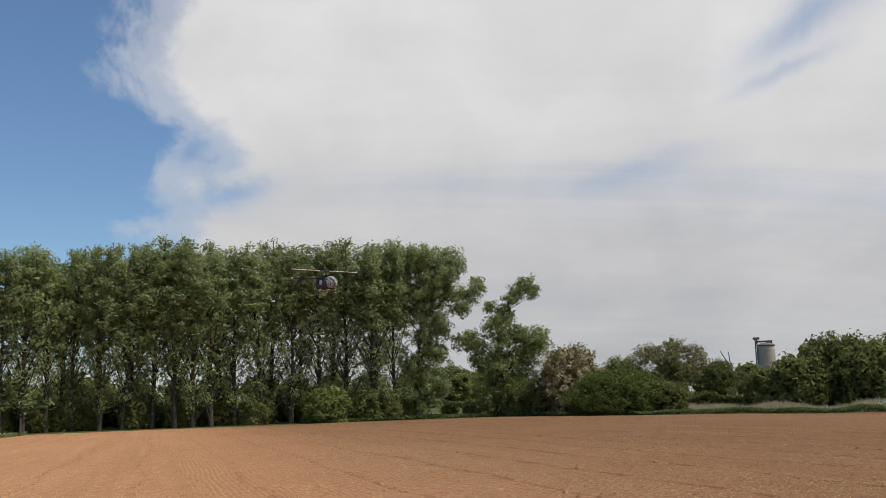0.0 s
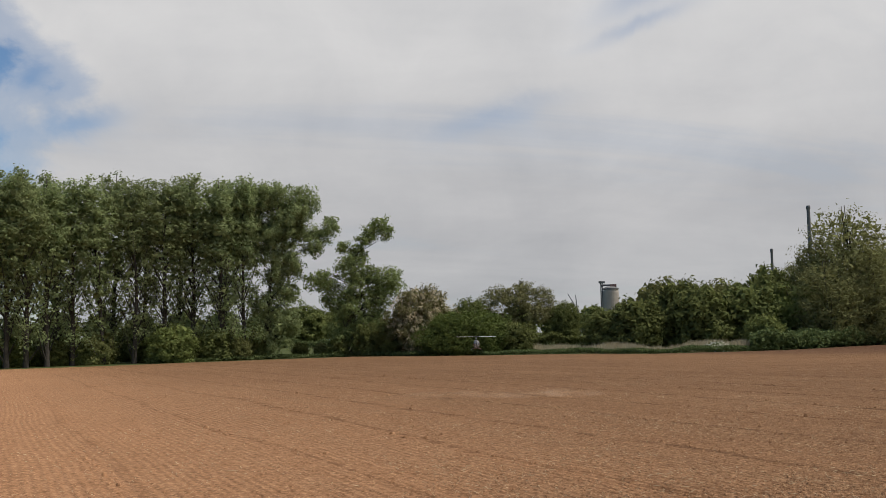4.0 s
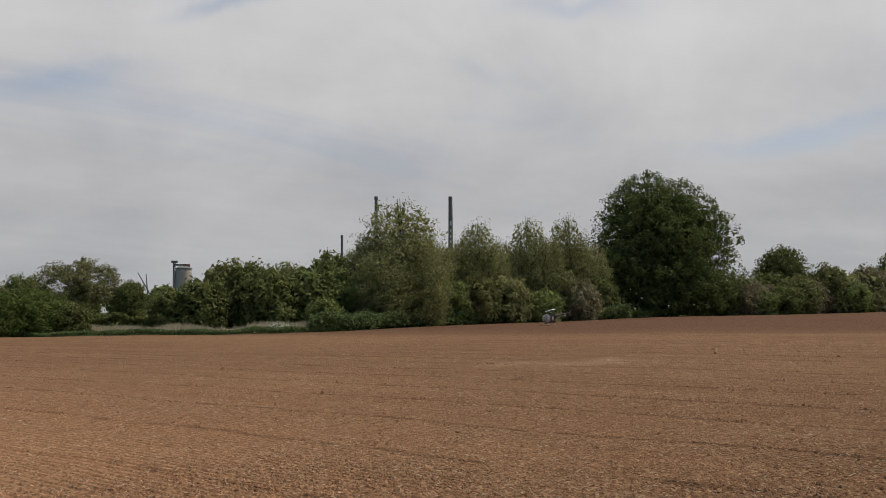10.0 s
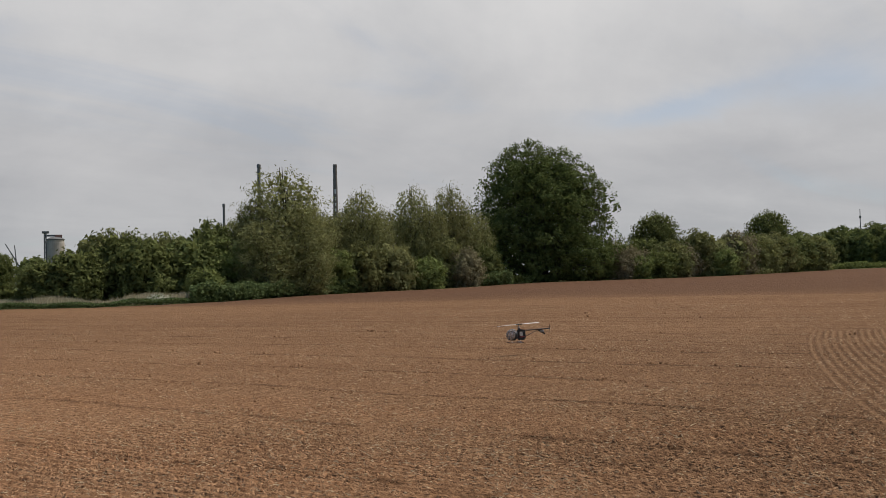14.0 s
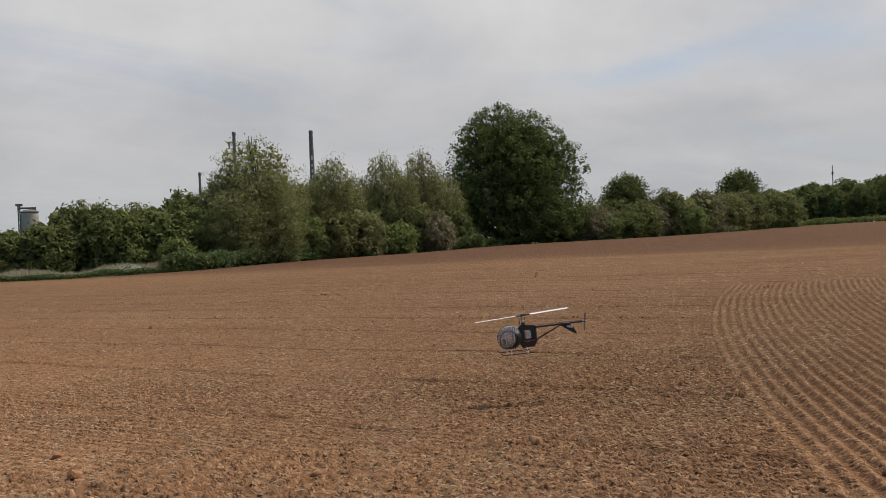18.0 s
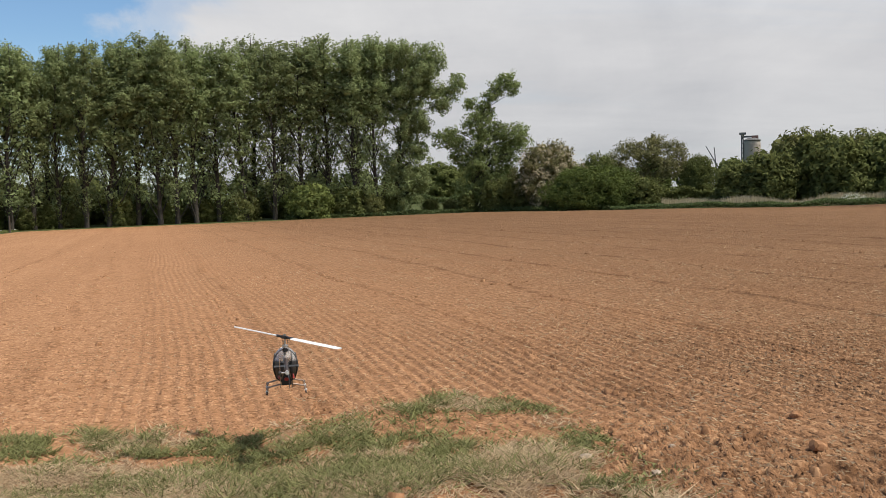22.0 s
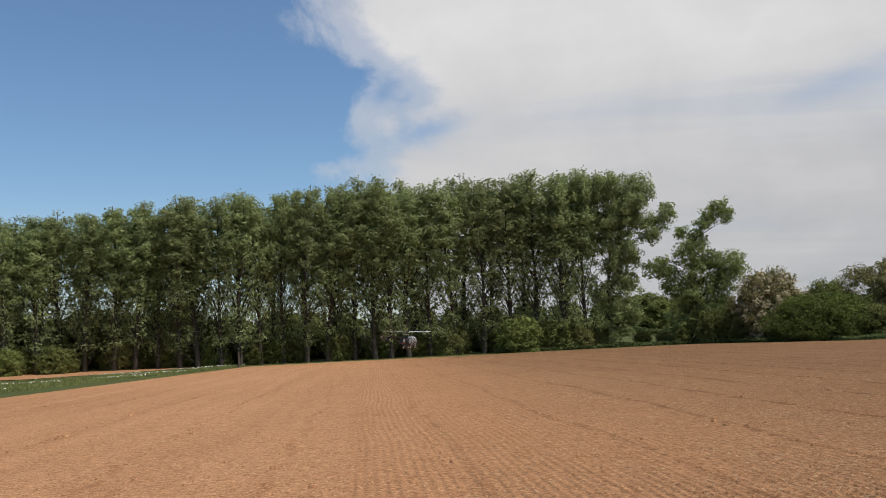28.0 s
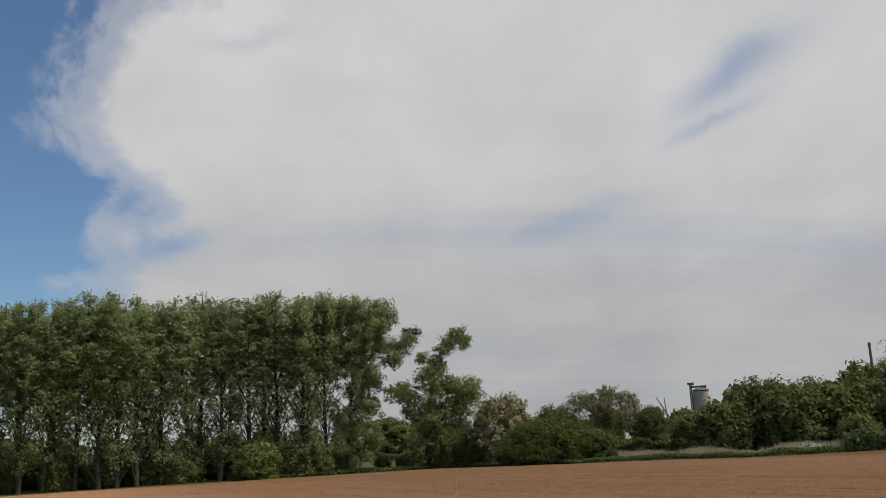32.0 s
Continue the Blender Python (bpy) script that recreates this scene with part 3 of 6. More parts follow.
def lobed_tree(name, seed, path, trunk_r, lobes, limbs, clump, leaves, size, leaf, bark, label, category, core=0.12, hollow=0.25):
    """A tree whose crown is made of several masses. path: the trunk's line; lobes: (x, y, z, spread, height) of each mass."""
    rng = np.random.default_rng(seed)
    root = new(name)
    tagged(root, label, category)
    path = np.array(path, float)
    fine = np.array([[np.interp(f, np.linspace(0, 1, len(path)), path[:, i]) for i in range(3)] for f in np.linspace(0, 1, 12)])
    fine[1:-1] += rng.normal(size=(10, 3)) * 0.1
    verts, faces = [], []
    tube(verts, faces, list(fine), [trunk_r * (1.2 if i == 0 else 1) * (1 - 0.88 * i / 11) + 0.012 for i in range(12)], 8)
    mesh_object("trunk", verts, faces, bark, root, smooth=True)
    verts, faces, centres = [], [], []
    size_of = np.array([w * w * h for *_, w, h in lobes])
    for x, y, z, w, h in lobes:
        mid = np.array((x, y, z))
        count = max(4, int(round(limbs * (w * w * h) / size_of.sum())))
        for i in range(count):
            v = rng.normal(size=3)
            v *= (rng.uniform(hollow, 1) ** 0.4) / np.linalg.norm(v)
            tip = mid + v * (w, w, h)
            tip[2] = max(tip[2], 0.3)
            low = fine[fine[:, 2] < max(tip[2] - 0.5 * np.hypot(*(tip[:2] - fine[0, :2])) * 0.6, 0.8)]
            start = low[-1]
            bend = start + (tip - start) * 0.55 + rng.normal(size=3) * 0.25 + (0, 0, 0.1 * np.linalg.norm(tip - start))
            r0 = max(0.02, trunk_r * 0.3 * (1 - tip[2] / (path[-1, 2] * 1.25)))
            tube(verts, faces, [start, start + (bend - start) * 0.6, bend, tip], [r0, r0 * 0.8, r0 * 0.55, 0.01], 4)
            centres += [(tip, 1.0, mid, w, h), (bend + (tip - bend) * 0.7, 0.8, mid, w, h), (mid + (tip - mid) * 0.55, 0.7, mid, w, h)]
        for i in range(2 * count):
            v = rng.normal(size=3)
            v *= (rng.uniform(hollow, 1) ** 0.4) / np.linalg.norm(v)
            centres.append((mid + v * (w, w, h) * 0.95, 0.8, mid, w, h))
    mesh_object("branchwork", verts, faces, bark, root, smooth=True)
    c = np.array([p[0] for p in centres])
    wt = np.array([p[1] for p in centres]) * rng.uniform(0.4, 1.6, len(centres))
    pick = rng.choice(len(c), leaves, p=wt / wt.sum())
    pos = c[pick]
    spread = rng.normal(size=(leaves, 3))
    spread *= (clump * np.sqrt(rng.uniform(0.02, 1.0, leaves)) / np.linalg.norm(spread, axis=1))[:, None]
    pos = pos + spread
    lobe_mid, lobe_size = np.array([p[2] for p in centres])[pick], np.array([(p[3], p[3], p[4]) for p in centres])[pick]
    out = unit(spread) * 0.7 + np.clip((pos - lobe_mid) / lobe_size, -1.2, 1.2) * 0.8 + (0, 0, 0.25)
    deep = rng.random(leaves) < core
    which = rng.choice(len(lobes), leaves, p=size_of / size_of.sum())
    inner = np.array([(x, y, z) for x, y, z, _, _ in lobes])[which] + np.clip(rng.normal(size=(leaves, 3)), -1.6, 1.6) * 0.32 * np.array([(w, w, h) for *_, w, h in lobes])[which]
    pos[deep] = inner[deep]
    out[deep] *= 0.3
    pos[:, 2] = np.maximum(pos[:, 2], 0.1)
    card_mesh("crown", leaf_cards(rng, pos, np.where(deep, 1.8 * size, size), out=out), leaf, root)
    root["tall"] = float(path[-1, 2])
    return root


def plant(proto, yaw, d, h, w=None, turn=0.0, label=""):
    """A copy of a tree at a bearing and distance, h metres tall; w stretches its spread by that factor against its height."""
    s = h / proto["tall"]
    f = s * (w or 1.0)
    p = polar(yaw, d)
    p.z = float(terrain(p.x, p.y)) - 0.03
    m = Matrix.LocRotScale(p, Euler((0, 0, turn)), (f, f, s))
    ob = copy_thing(proto, m)
    return tagged(ob, label)


def discard(proto):
    for o in (*proto.children_recursive, proto):
        bpy.data.objects.remove(o)


# ---- ground and field ----
EDGE = [(-100, 200), (-71, 215), (-66, 215), (-60, 165), (-56, 143), (-48, 127), (-43, 113), (-36, 101), (-30, 86), (-26, 81), (-22, 80), (-18, 86), (-12, 92),
        (-4, 107), (10, 101), (23, 101), (30, 100), (60, 100)]
RISE = [(-110, 0), (-100, 1.0), (-71, 1.85), (-66, 1.5), (-57.5, 0.78), (-48.6, 0.59), (-43, 0.23), (-29, -0.16), (-24.5, -0.2), (-17.5, -0.33), (-12.8, -0.47),
        (-4.3, -0.73), (10.8, -1.02), (23.5, -1.24), (60, -1.3), (80, 0)]
LAWN_A, LAWN_B = Vector((-27.3, 37.0)), Vector((-40.3, 97.0))


def terrain(x, y):
    """Height of the land: level about the camera, falling gently to the poplars and rising to the far hedge."""
    yaw, r = np.degrees(np.arctan2(-x, y)), np.hypot(x, y)
    return np.interp(yaw, *zip(*RISE)) * np.clip((r - 8) / (np.interp(yaw, *zip(*EDGE)) - 8), 0, 1)


def field_end(yaw):
    r = float(np.interp(yaw, *zip(*EDGE)))
    a = radians(yaw)
    d = Vector((-math.sin(a), math.cos(a)))
    e = LAWN_B - LAWN_A
    cross = d.x * e.y - d.y * e.x
    if abs(cross) > 1e-6 and yaw > 0:
        k = (LAWN_A.x * e.y - LAWN_A.y * e.x) / cross
        if k > 0:
            r = min(r, k)
    return r


def fbm(x, y, seed, octaves=3):
    """Smooth value noise on arrays."""
    total, amp = np.zeros_like(x), 1.0
    for o in range(octaves):
        xi, yi = np.floor(x).astype(np.int64), np.floor(y).astype(np.int64)
        fx, fy = x - xi, y - yi
        fx, fy = fx * fx * (3 - 2 * fx), fy * fy * (3 - 2 * fy)

        def h(a, b):
            n = (a * 374761393 + b * 668265263 + (seed + o) * 974634777) & 0x7FFFFFFF
            n = ((n ^ (n >> 13)) * 1274126177) & 0x7FFFFFFF
            return ((n ^ (n >> 16)) & 0xFFFF) / 65535.0
        v = (h(xi, yi) * (1 - fx) + h(xi + 1, yi) * fx) * (1 - fy) + (h(xi, yi + 1) * (1 - fx) + h(xi + 1, yi + 1) * fx) * fy
        total += amp * (v - 0.5)
        x, y, amp = x * 2.1 + 17.3, y * 2.1 - 9.1, amp * 0.5
    return total


def row_phase(across, along):
    """The count of rows up to a place; they sway a little along their length."""
    return (across + 0.06 * np.sin(along * 0.35) + 0.02 * np.sin(along * 1.1)) / ROW


def lane_line(across, along):
    """1 on the lines between the passes of the drill, 0 off them."""
    wander = 0.5 * fbm(across * 0.35, along * 0.12, 27, 2)
    off = np.abs((across + wander + LANE_AT + 0.7) / LANE % 1 - 0.5) * LANE
    return np.clip(1.6 - off / 0.07, 0, 1)


def soil_height(x, y):
    """The tilled surface: land, drill rows and clods, in metres."""
    a = radians(ROW_YAW)
    across, along = x * math.cos(a) + y * math.sin(a), -x * math.sin(a) + y * math.cos(a)
    r = np.hypot(x, y)
    near = np.clip(1.5 - r / 18, 0, 1)
    rad = np.hypot(x - BEND.x, y - BEND.y)
    inside = np.clip((BEND_R - rad) / 0.3, 0, 1) * np.clip(BEND_END - x - y, 0, 1)
    yaw = np.degrees(np.arctan2(-x, y))
    # the headland by the margin was left in clods
    cloddy = np.clip((6.2 - r + 1.6 * fbm(x * 0.5, y * 0.5, 52, 2)) / 0.8, 0, 1) * np.clip((-9 - yaw) / 6, 0, 1) * np.clip((yaw + 52) / 8, 0.25, 1)
    rough = (np.clip(0.25 + across * 0.03, 0.25, 0.5) + 1.0 * cloddy) * (1 - 0.5 * inside)
    phase = row_phase(across, along)
    prints = np.sin(2 * np.pi * (along / 0.1 + 0.37 * np.floor(phase + 0.25)))
    rows = (np.sin(2 * np.pi * phase) * (0.0045 + 0.0085 * np.clip((across - 1) / 4, 0, 1)) + prints * (0.0015 + 0.003 * np.clip((across - 1) / 4, 0, 1))) * np.clip((14 - r) / 4, 0, 1) * np.clip((across - ROWS_FROM) / 0.5, 0.1, 1) * (1 - inside) * (1 - 0.8 * cloddy) + np.sin(2 * np.pi * rad / RING) * inside * 0.018
    z = rows * np.clip(0.8 + 1.6 * fbm(x * 0.25, y * 0.25, 9, 2), 0.45, 1.15)
    z += (0.012 * fbm(x * 5, y * 5, 1, 2) + 0.055 * np.maximum(fbm(x * 22, y * 22, 61, 2) - 0.05, -0.08)) * rough
    z += 0.03 * fbm(x * 0.7, y * 0.7, 3, 2)
    return z * near + 0.03 + terrain(x, y)


def grid_mesh(name, x, y, z, mat):
    """A sheet through a grid of points."""
    n, steps = x.shape
    co = np.stack([x, y, z], axis=2).reshape(-1, 3)
    i, j = np.meshgrid(np.arange(n - 1), np.arange(steps - 1), indexing="ij")
    q = np.stack([i * steps + j, (i + 1) * steps + j, (i + 1) * steps + j + 1, i * steps + j + 1], axis=2).reshape(-1, 4)[:, ::-1]
    me = bpy.data.meshes.new(name)
    me.vertices.add(len(co))
    me.vertices.foreach_set("co", co.astype(np.float32).ravel())
    me.loops.add(4 * len(q))
    me.loops.foreach_set("vertex_index", q.astype(np.int32).ravel())
    me.polygons.add(len(q))
    me.polygons.foreach_set("loop_start", np.arange(0, 4 * len(q), 4, dtype=np.int32))
    me.polygons.foreach_set("loop_total", np.full(len(q), 4, dtype=np.int32))
    me.polygons.foreach_set("use_smooth", np.ones(len(q), dtype=bool))
    me.materials.append(mat)
    me.update(calc_edges=True)
    return new(name, me)


def build_ground():
    ang = np.radians(np.arange(0, 361, 2.0))
    r = np.array([0.0, 4, 8, 14, 22, 35, 50, 65, 80, 90, 100, 110, 125, 140, 170, 200, 240, 400, 700, 1200, 2200, 4300])
    x, y = -np.sin(ang)[:, None] * r, np.cos(ang)[:, None] * r
    ground = grid_mesh("ground", x, y, terrain(x, y) - 0.04, MEADOW)
    tagged(ground, "rough green meadow reaching to the horizon", "ground", kind="structure")
    yaws = np.concatenate([np.arange(-100, -86, 1.0), np.arange(-86, 41, 0.16), np.arange(41, 76, 1.0)])
    ends = np.array([field_end(v) for v in yaws]) * (1 + 0.01 * fbm(yaws * 2.0, yaws * 0, 21))
    close = np.concatenate([np.linspace(0.6, 3.5, 14), np.exp(np.linspace(math.log(3.6), math.log(13.0), 330)), np.exp(np.linspace(math.log(13.1), math.log(26.0), 60))])
    far = np.linspace(0, 1, 41)[1:]
    r = np.concatenate([np.repeat(close[None], len(yaws), axis=0), 26.0 * (ends[:, None] / 26.0) ** far[None]], axis=1)
    x, y = -np.sin(np.radians(yaws))[:, None] * r, np.cos(np.radians(yaws))[:, None] * r
    z = soil_height(x, y)
    z[:, 0] -= 0.09
    z[:, -1] -= 0.09
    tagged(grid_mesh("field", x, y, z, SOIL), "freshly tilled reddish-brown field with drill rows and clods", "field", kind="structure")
    # the next strip of bare earth beyond the lawn
    u, v = np.linspace(0, 1, 14), np.linspace(0, 1, 12)
    left, right = np.array([(-95, 74), (-70, 97)]), np.array([(-50.5, 72), (-46.5, 96)])
    p = (left[0] + (left[1] - left[0]) * v[:, None])[None] * (1 - u)[:, None, None] + (right[0] + (right[1] - right[0]) * v[:, None])[None] * u[:, None, None]
    x, y = p[..., 0], p[..., 1]
    tagged(grid_mesh("field_strip", x, y, terrain(x, y) + 0.02, SOIL), "narrow strip of bare brown earth beyond the lawn", "field", kind="structure")


build_ground()


# ---- trees ----
POPLAR_PROFILE = [(0.0, 0.4), (0.1, 1.3), (0.3, 1.7), (0.5, 2.2), (0.7, 2.5), (0.85, 2.2), (0.93, 1.7), (0.97, 1.15), (1.0, 0.5)]


def at(yaw, d, turn=0.0, scale=(1, 1, 1), down=0.03):
    p = polar(yaw, d)
    return Matrix.LocRotScale((p.x, p.y, float(terrain(p.x, p.y)) - down), Euler((0, 0, radians(turn))), scale)


def poplar(seed, leaves, low, H=20.0, bare=0.14):
    """low: the share of the height below which the crown is thin."""
    return make_tree("poplar", seed, H, POPLAR_PROFILE, 0.2, bare, 44, 1.9, 0.62, leaves, 0.115, POPLAR_LEAF, BARK, "tall slender poplar in fresh spring leaf at the field edge", "tree", inner=0.2, core=0.07,
                     thin=[(0, 0.75), (0.1, 0.5), (0.5 * low, 0.26), (low, 0.32), (low + 0.16, 0.8), (0.75, 1.0), (0.9, 1.25), (1, 1.6)])


def poplar_belt():
    protos = [poplar(11, 10000, 0.38), poplar(12, 9000, 0.5), poplar(13, 11000, 0.3), poplar(14, 7500, 0.56), poplar(15, 9500, 0.42), poplar(16, 8500, 0.46)]
    rng = np.random.default_rng(4)
    tall = [(-3.6, 12.0), (-2.2, 17.5), (-1.0, 20.0), (2.4, 20.9), (9.3, 20.6), (17.5, 20.2), (24, 19.6), (29.4, 18.0), (33, 16.7), (35.6, 16.9), (38.4, 14.0), (45, 13)]
    for row, back in ((0, 2.0), (1, 7.5)):
        yaw = 2.4 + 1.2 * row
        while yaw < 43:
            d = float(np.interp(yaw, [-4, 10, 23, 32, 45], [108, 104, 103, 106, 110])) + back + rng.normal() * 0.8
            h = float(np.interp(yaw, *zip(*tall))) * rng.uniform(0.985, 1.045) * (d / 106)
            ob = plant(protos[rng.integers(6) if yaw > 9 else (1, 3, 5)[rng.integers(3)]], yaw, d, h, rng.uniform(1.0, 1.35), rng.uniform(0, 6.28))
            tagged(ob, group="poplar belt")
            yaw += rng.uniform(0.95, 1.7) if row == 0 else rng.uniform(1.7, 3.0)
    end = lobed_tree("poplar", 19, [(0, 0, -0.2), (0.2, 0, 6), (0.8, 0, 12), (1.4, 0, 18)], 0.28,
                     [(0.8, 0, 18.2, 2.7, 2.4), (-1.8, 0.4, 18.4, 2.5, 2.4), (4.0, 0, 17.8, 2.3, 2.5), (2.6, -0.4, 15.8, 2.8, 2.6), (7.4, 0, 15.2, 1.5, 1.8), (6.2, 0.3, 14.0, 1.6, 1.3), (5.4, 0, 12.4, 1.2, 0.9),
                      (4.4, 0.2, 13.8, 1.7, 1.7), (0.6, 0, 14.2, 2.7, 2.6), (-2.2, 0.3, 15.2, 2.3, 2.8), (1.8, -0.3, 11.6, 2.3, 2.4), (3.2, 0, 10.2, 1.5, 1.3), (-1.4, 0, 11.6, 1.6, 2.2), (1.4, 0, 8.6, 2.1, 2.4),
                      (2.9, 0.2, 7.4, 1.4, 1.9), (0.6, 0, 5.4, 2.3, 2.3), (2.4, 0, 4.2, 2.0, 2.0), (-1.2, 0.3, 6.6, 1.4, 2.0), (1.0, -0.4, 2.4, 2.4, 1.8)],
                     170, 0.6, 44000, 0.118, POPLAR_LEAF, BARK, "spreading poplar leaning out from the end of the belt", "tree")
    end.matrix_basis = at(1.1, 108, 1)
    tagged(end, group="poplar belt")
    for p in protos:
        discard(p)


def hedges_and_trees():
    looks = [(DARK_LEAF, "dense dark green shrub at the field edge"), (BRIGHT_LEAF, "bright green leafy shrub at the field edge"),
             (OLIVE_LEAF, "mid-green shrub in the hedge"), (BROWN_LEAF, "brownish faded shrub in the hedge"), (WILLOW_LEAF, "grey-green sallow bush in the hedge")]
    shrub = [make_tree("shrub", 20 + i, 5.0, [(0, 2.0), (0.3, 2.6), (0.65, 2.5), (0.85, 1.9), (0.95, 1.2), (1, 0.6)], 0.06, 0.03, 34, 0.9, 0.62, 6000, 0.132, mat, BARK, lab, "shrub", stems=3, lumpy=0.4, fill=2.0, loose=0.45)
             for i, (mat, lab) in enumerate(looks)]
    broom = make_tree("broom_bush", 27, 5.0, [(0, 4.3), (0.3, 5.2), (0.6, 4.6), (0.85, 3.5), (0.95, 2.3), (1, 1.2)], 0.08, 0.03, 150, 0.8, 0.45, 30000, 0.095, BROOM_LEAF, BARK,
                      "rounded yellow-green bush beside the field", "bush", stems=4, aspect=0.4, core=0.35, lumpy=0.15)
    tree = make_tree("round_tree", 31, 12.0, [(0.05, 2.6), (0.3, 4.8), (0.6, 5.0), (0.85, 3.9), (0.95, 2.7), (1, 1.4)], 0.25, 0.08, 70, 0.9, 0.85, 14000, 0.17, DARK_LEAF, BARK, "broad dark green tree in the hedge", "tree")
    far = make_tree("far_tree", 33, 12.0, [(0.0, 3.5), (0.3, 5.0), (0.6, 5.0), (0.85, 3.4), (1, 1.0)], 0.25, 0.05, 20, 0.9, 1.3, 1600, 0.52, DARK_LEAF, BARK, "distant dark tree of the far wood", "tree", fill=6.0)
    wood = make_tree("far_tree", 34, 12.0, [(0.0, 3.5), (0.3, 5.0), (0.6, 5.0), (0.85, 3.6), (0.95, 2.2), (1, 0.8)], 0.25, 0.05, 30, 0.9, 1.0, 6000, 0.27, DARK_LEAF, BARK, "distant dark tree of the far wood", "tree", core=0.2)
    oak = lobed_tree("oak", 32, [(0, 0, -0.2), (0.1, 0, 2.5), (-0.2, 0, 5.5), (0.3, 0, 8.6)], 0.34,
                     [(-4.7, 0.5, 5.6, 2.1, 2.0), (-2.6, -0.8, 7.6, 2.4, 1.7), (0.8, 0.5, 8.5, 2.5, 1.5), (3.7, 0, 7.2, 2.2, 1.8), (5.2, 0, 4.8, 1.6, 1.8), (-3.0, -1.4, 4.0, 2.3, 1.8), (2.6, -1.5, 4.6, 2.5, 2.0), (0, -1.4, 6.4, 2.6, 1.8), (0, 0, 3.0, 2.8, 1.6)],
                     150, 0.55, 17000, 0.125, OAK_LEAF, BARK, "open-crowned oak with olive young leaves", "tree", core=0.05)
    willow = [make_tree("willow", 40 + i, 13.5, [(0.0, 3.6), (0.25, 4.6), (0.5, 4.7), (0.7, 4.4), (0.85, 3.7), (0.95, 2.6), (1, 1.4)], 0.17, 0.03, 90, 1.2, 0.75, 13500, 0.126, WILLOW_LEAF, BARK,
                        "feathery grey-green willow with a thin top", "tree", stems=2, aspect=0.4, inner=0.15, core=0.28, thin=[(0, 1.0), (0.6, 1.0), (0.75, 0.7), (1, 0.7)]) for i in range(2)]
    chestnut = lobed_tree("chestnut", 51, [(0, 0, -0.2), (0.2, 0, 6), (-0.8, 0, 12), (-1.6, 0, 19)], 0.55,
                          [(-2.2, 0, 16.8, 4.6, 4.2), (-4.6, -1.5, 15.4, 3.8, 3.8), (1.0, -1.5, 16.2, 4.2, 3.9), (5.2, -1.0, 13.4, 4.0, 4.0), (3.4, 0.5, 14.9, 4.6, 4.2), (-6.6, 0.3, 14.4, 3.4, 3.6), (6.6, 0, 11.0, 4.4, 4.6), (-6.8, 0.5, 10.0, 4.4, 4.8), (0, 2.5, 13.0, 6.0, 5.4), (-1.5, -3.6, 13.4, 4.8, 4.4), (2.6, -4.6, 9.4, 4.8, 4.8),
                           (-4.4, -4.6, 8.0, 4.6, 4.6), (7.4, 0, 5.2, 4.4, 5.0), (-7.4, 0, 4.4, 4.2, 5.0), (0, -5.2, 4.0, 5.2, 4.4), (4.8, -3.4, 3.2, 5.0, 3.6), (-5.0, -3.4, 3.0, 4.6, 3.4), (0, 4.0, 6.0, 8.0, 6.0)],
                          560, 0.72, 80000, 0.16, CHESTNUT_LEAF, BARK, "massive dense dark green broadleaf tree", "tree", core=0.14, hollow=0.7)
    lone = lobed_tree("leaning_poplar", 61, [(0, 0, -0.2), (0.3, 0.1, 4), (0.7, 0, 9), (1.5, 0, 12.3), (4.2, 0, 15.6)], 0.3,
                      [(-2.9, 0.3, 8.7, 2.2, 1.9), (5.0, 0, 8.7, 2.5, 1.9), (0.9, -0.3, 10.2, 2.3, 2.5), (3.0, 0.4, 9.2, 2.0, 1.7), (-0.2, 0, 12.5, 1.0, 1.0), (1.5, 0, 12.3, 1.1, 1.2), (2.2, 0, 13.6, 1.25, 1.1), (3.3, 0, 14.8, 1.4, 1.2), (4.3, 0, 15.6, 1.25, 1.15),
                       (4.9, 0, 14.4, 1.15, 0.9), (0.4, -0.4, 6.2, 2.5, 2.6), (3.4, 0.3, 6.2, 2.3, 1.9), (-2.0, 0, 6.6, 1.2, 1.0), (-0.3, 0, 2.5, 2.4, 2.3), (2.6, -0.3, 3.2, 2.2, 2.3)],
                      150, 0.5, 23000, 0.12, LONE_LEAF, BARK, "wind-bent poplar with a leaning top tuft", "tree", core=0.12)
    haw = make_tree("hawthorn", 71, 7.6, [(0, 3.2), (0.3, 4.3), (0.6, 4.1), (0.85, 3.0), (0.95, 2.0), (1, 1.1)], 0.12, 0.03, 90, 0.8, 0.55, 19000, 0.11, OAK_LEAF, BARK, "hawthorn bush in dusty pink-white blossom", "bush", stems=3,
                    blossom=(BLOSSOM, 0.3))
    lone.matrix_basis = at(-3.65, 110, -4)
    haw.matrix_basis = at(-8.2, 106, 40, (1.05, 1.05, 1.1))
    chestnut.matrix_basis = at(-49.0, 137, -49)
    broom.matrix_basis = at(-11.0, 98.5, 20, (1.3, 1.2, 1.0))
    oak.matrix_basis = at(-14.2, 157, -14, (1.16, 1.16, 1.08))
    plant(tree, -11.1, 127, 7.4, 0.9)
    plant(tree, -17.1, 155, 7.4, 0.95, 1.0)
    low = make_tree("hawthorn", 73, 1.7, [(0, 1.3), (0.4, 1.7), (0.8, 1.3), (1, 0.6)], 0.04, 0.03, 24, 0.8, 0.28, 2600, 0.06, DARK_LEAF, BARK, "low hawthorn in white blossom by the ditch", "bush", stems=3, blossom=(WHITE_BLOSSOM, 0.5))
    low.matrix_basis = at(-25.6, 82.6, 0, (0.75, 0.6, 0.62))
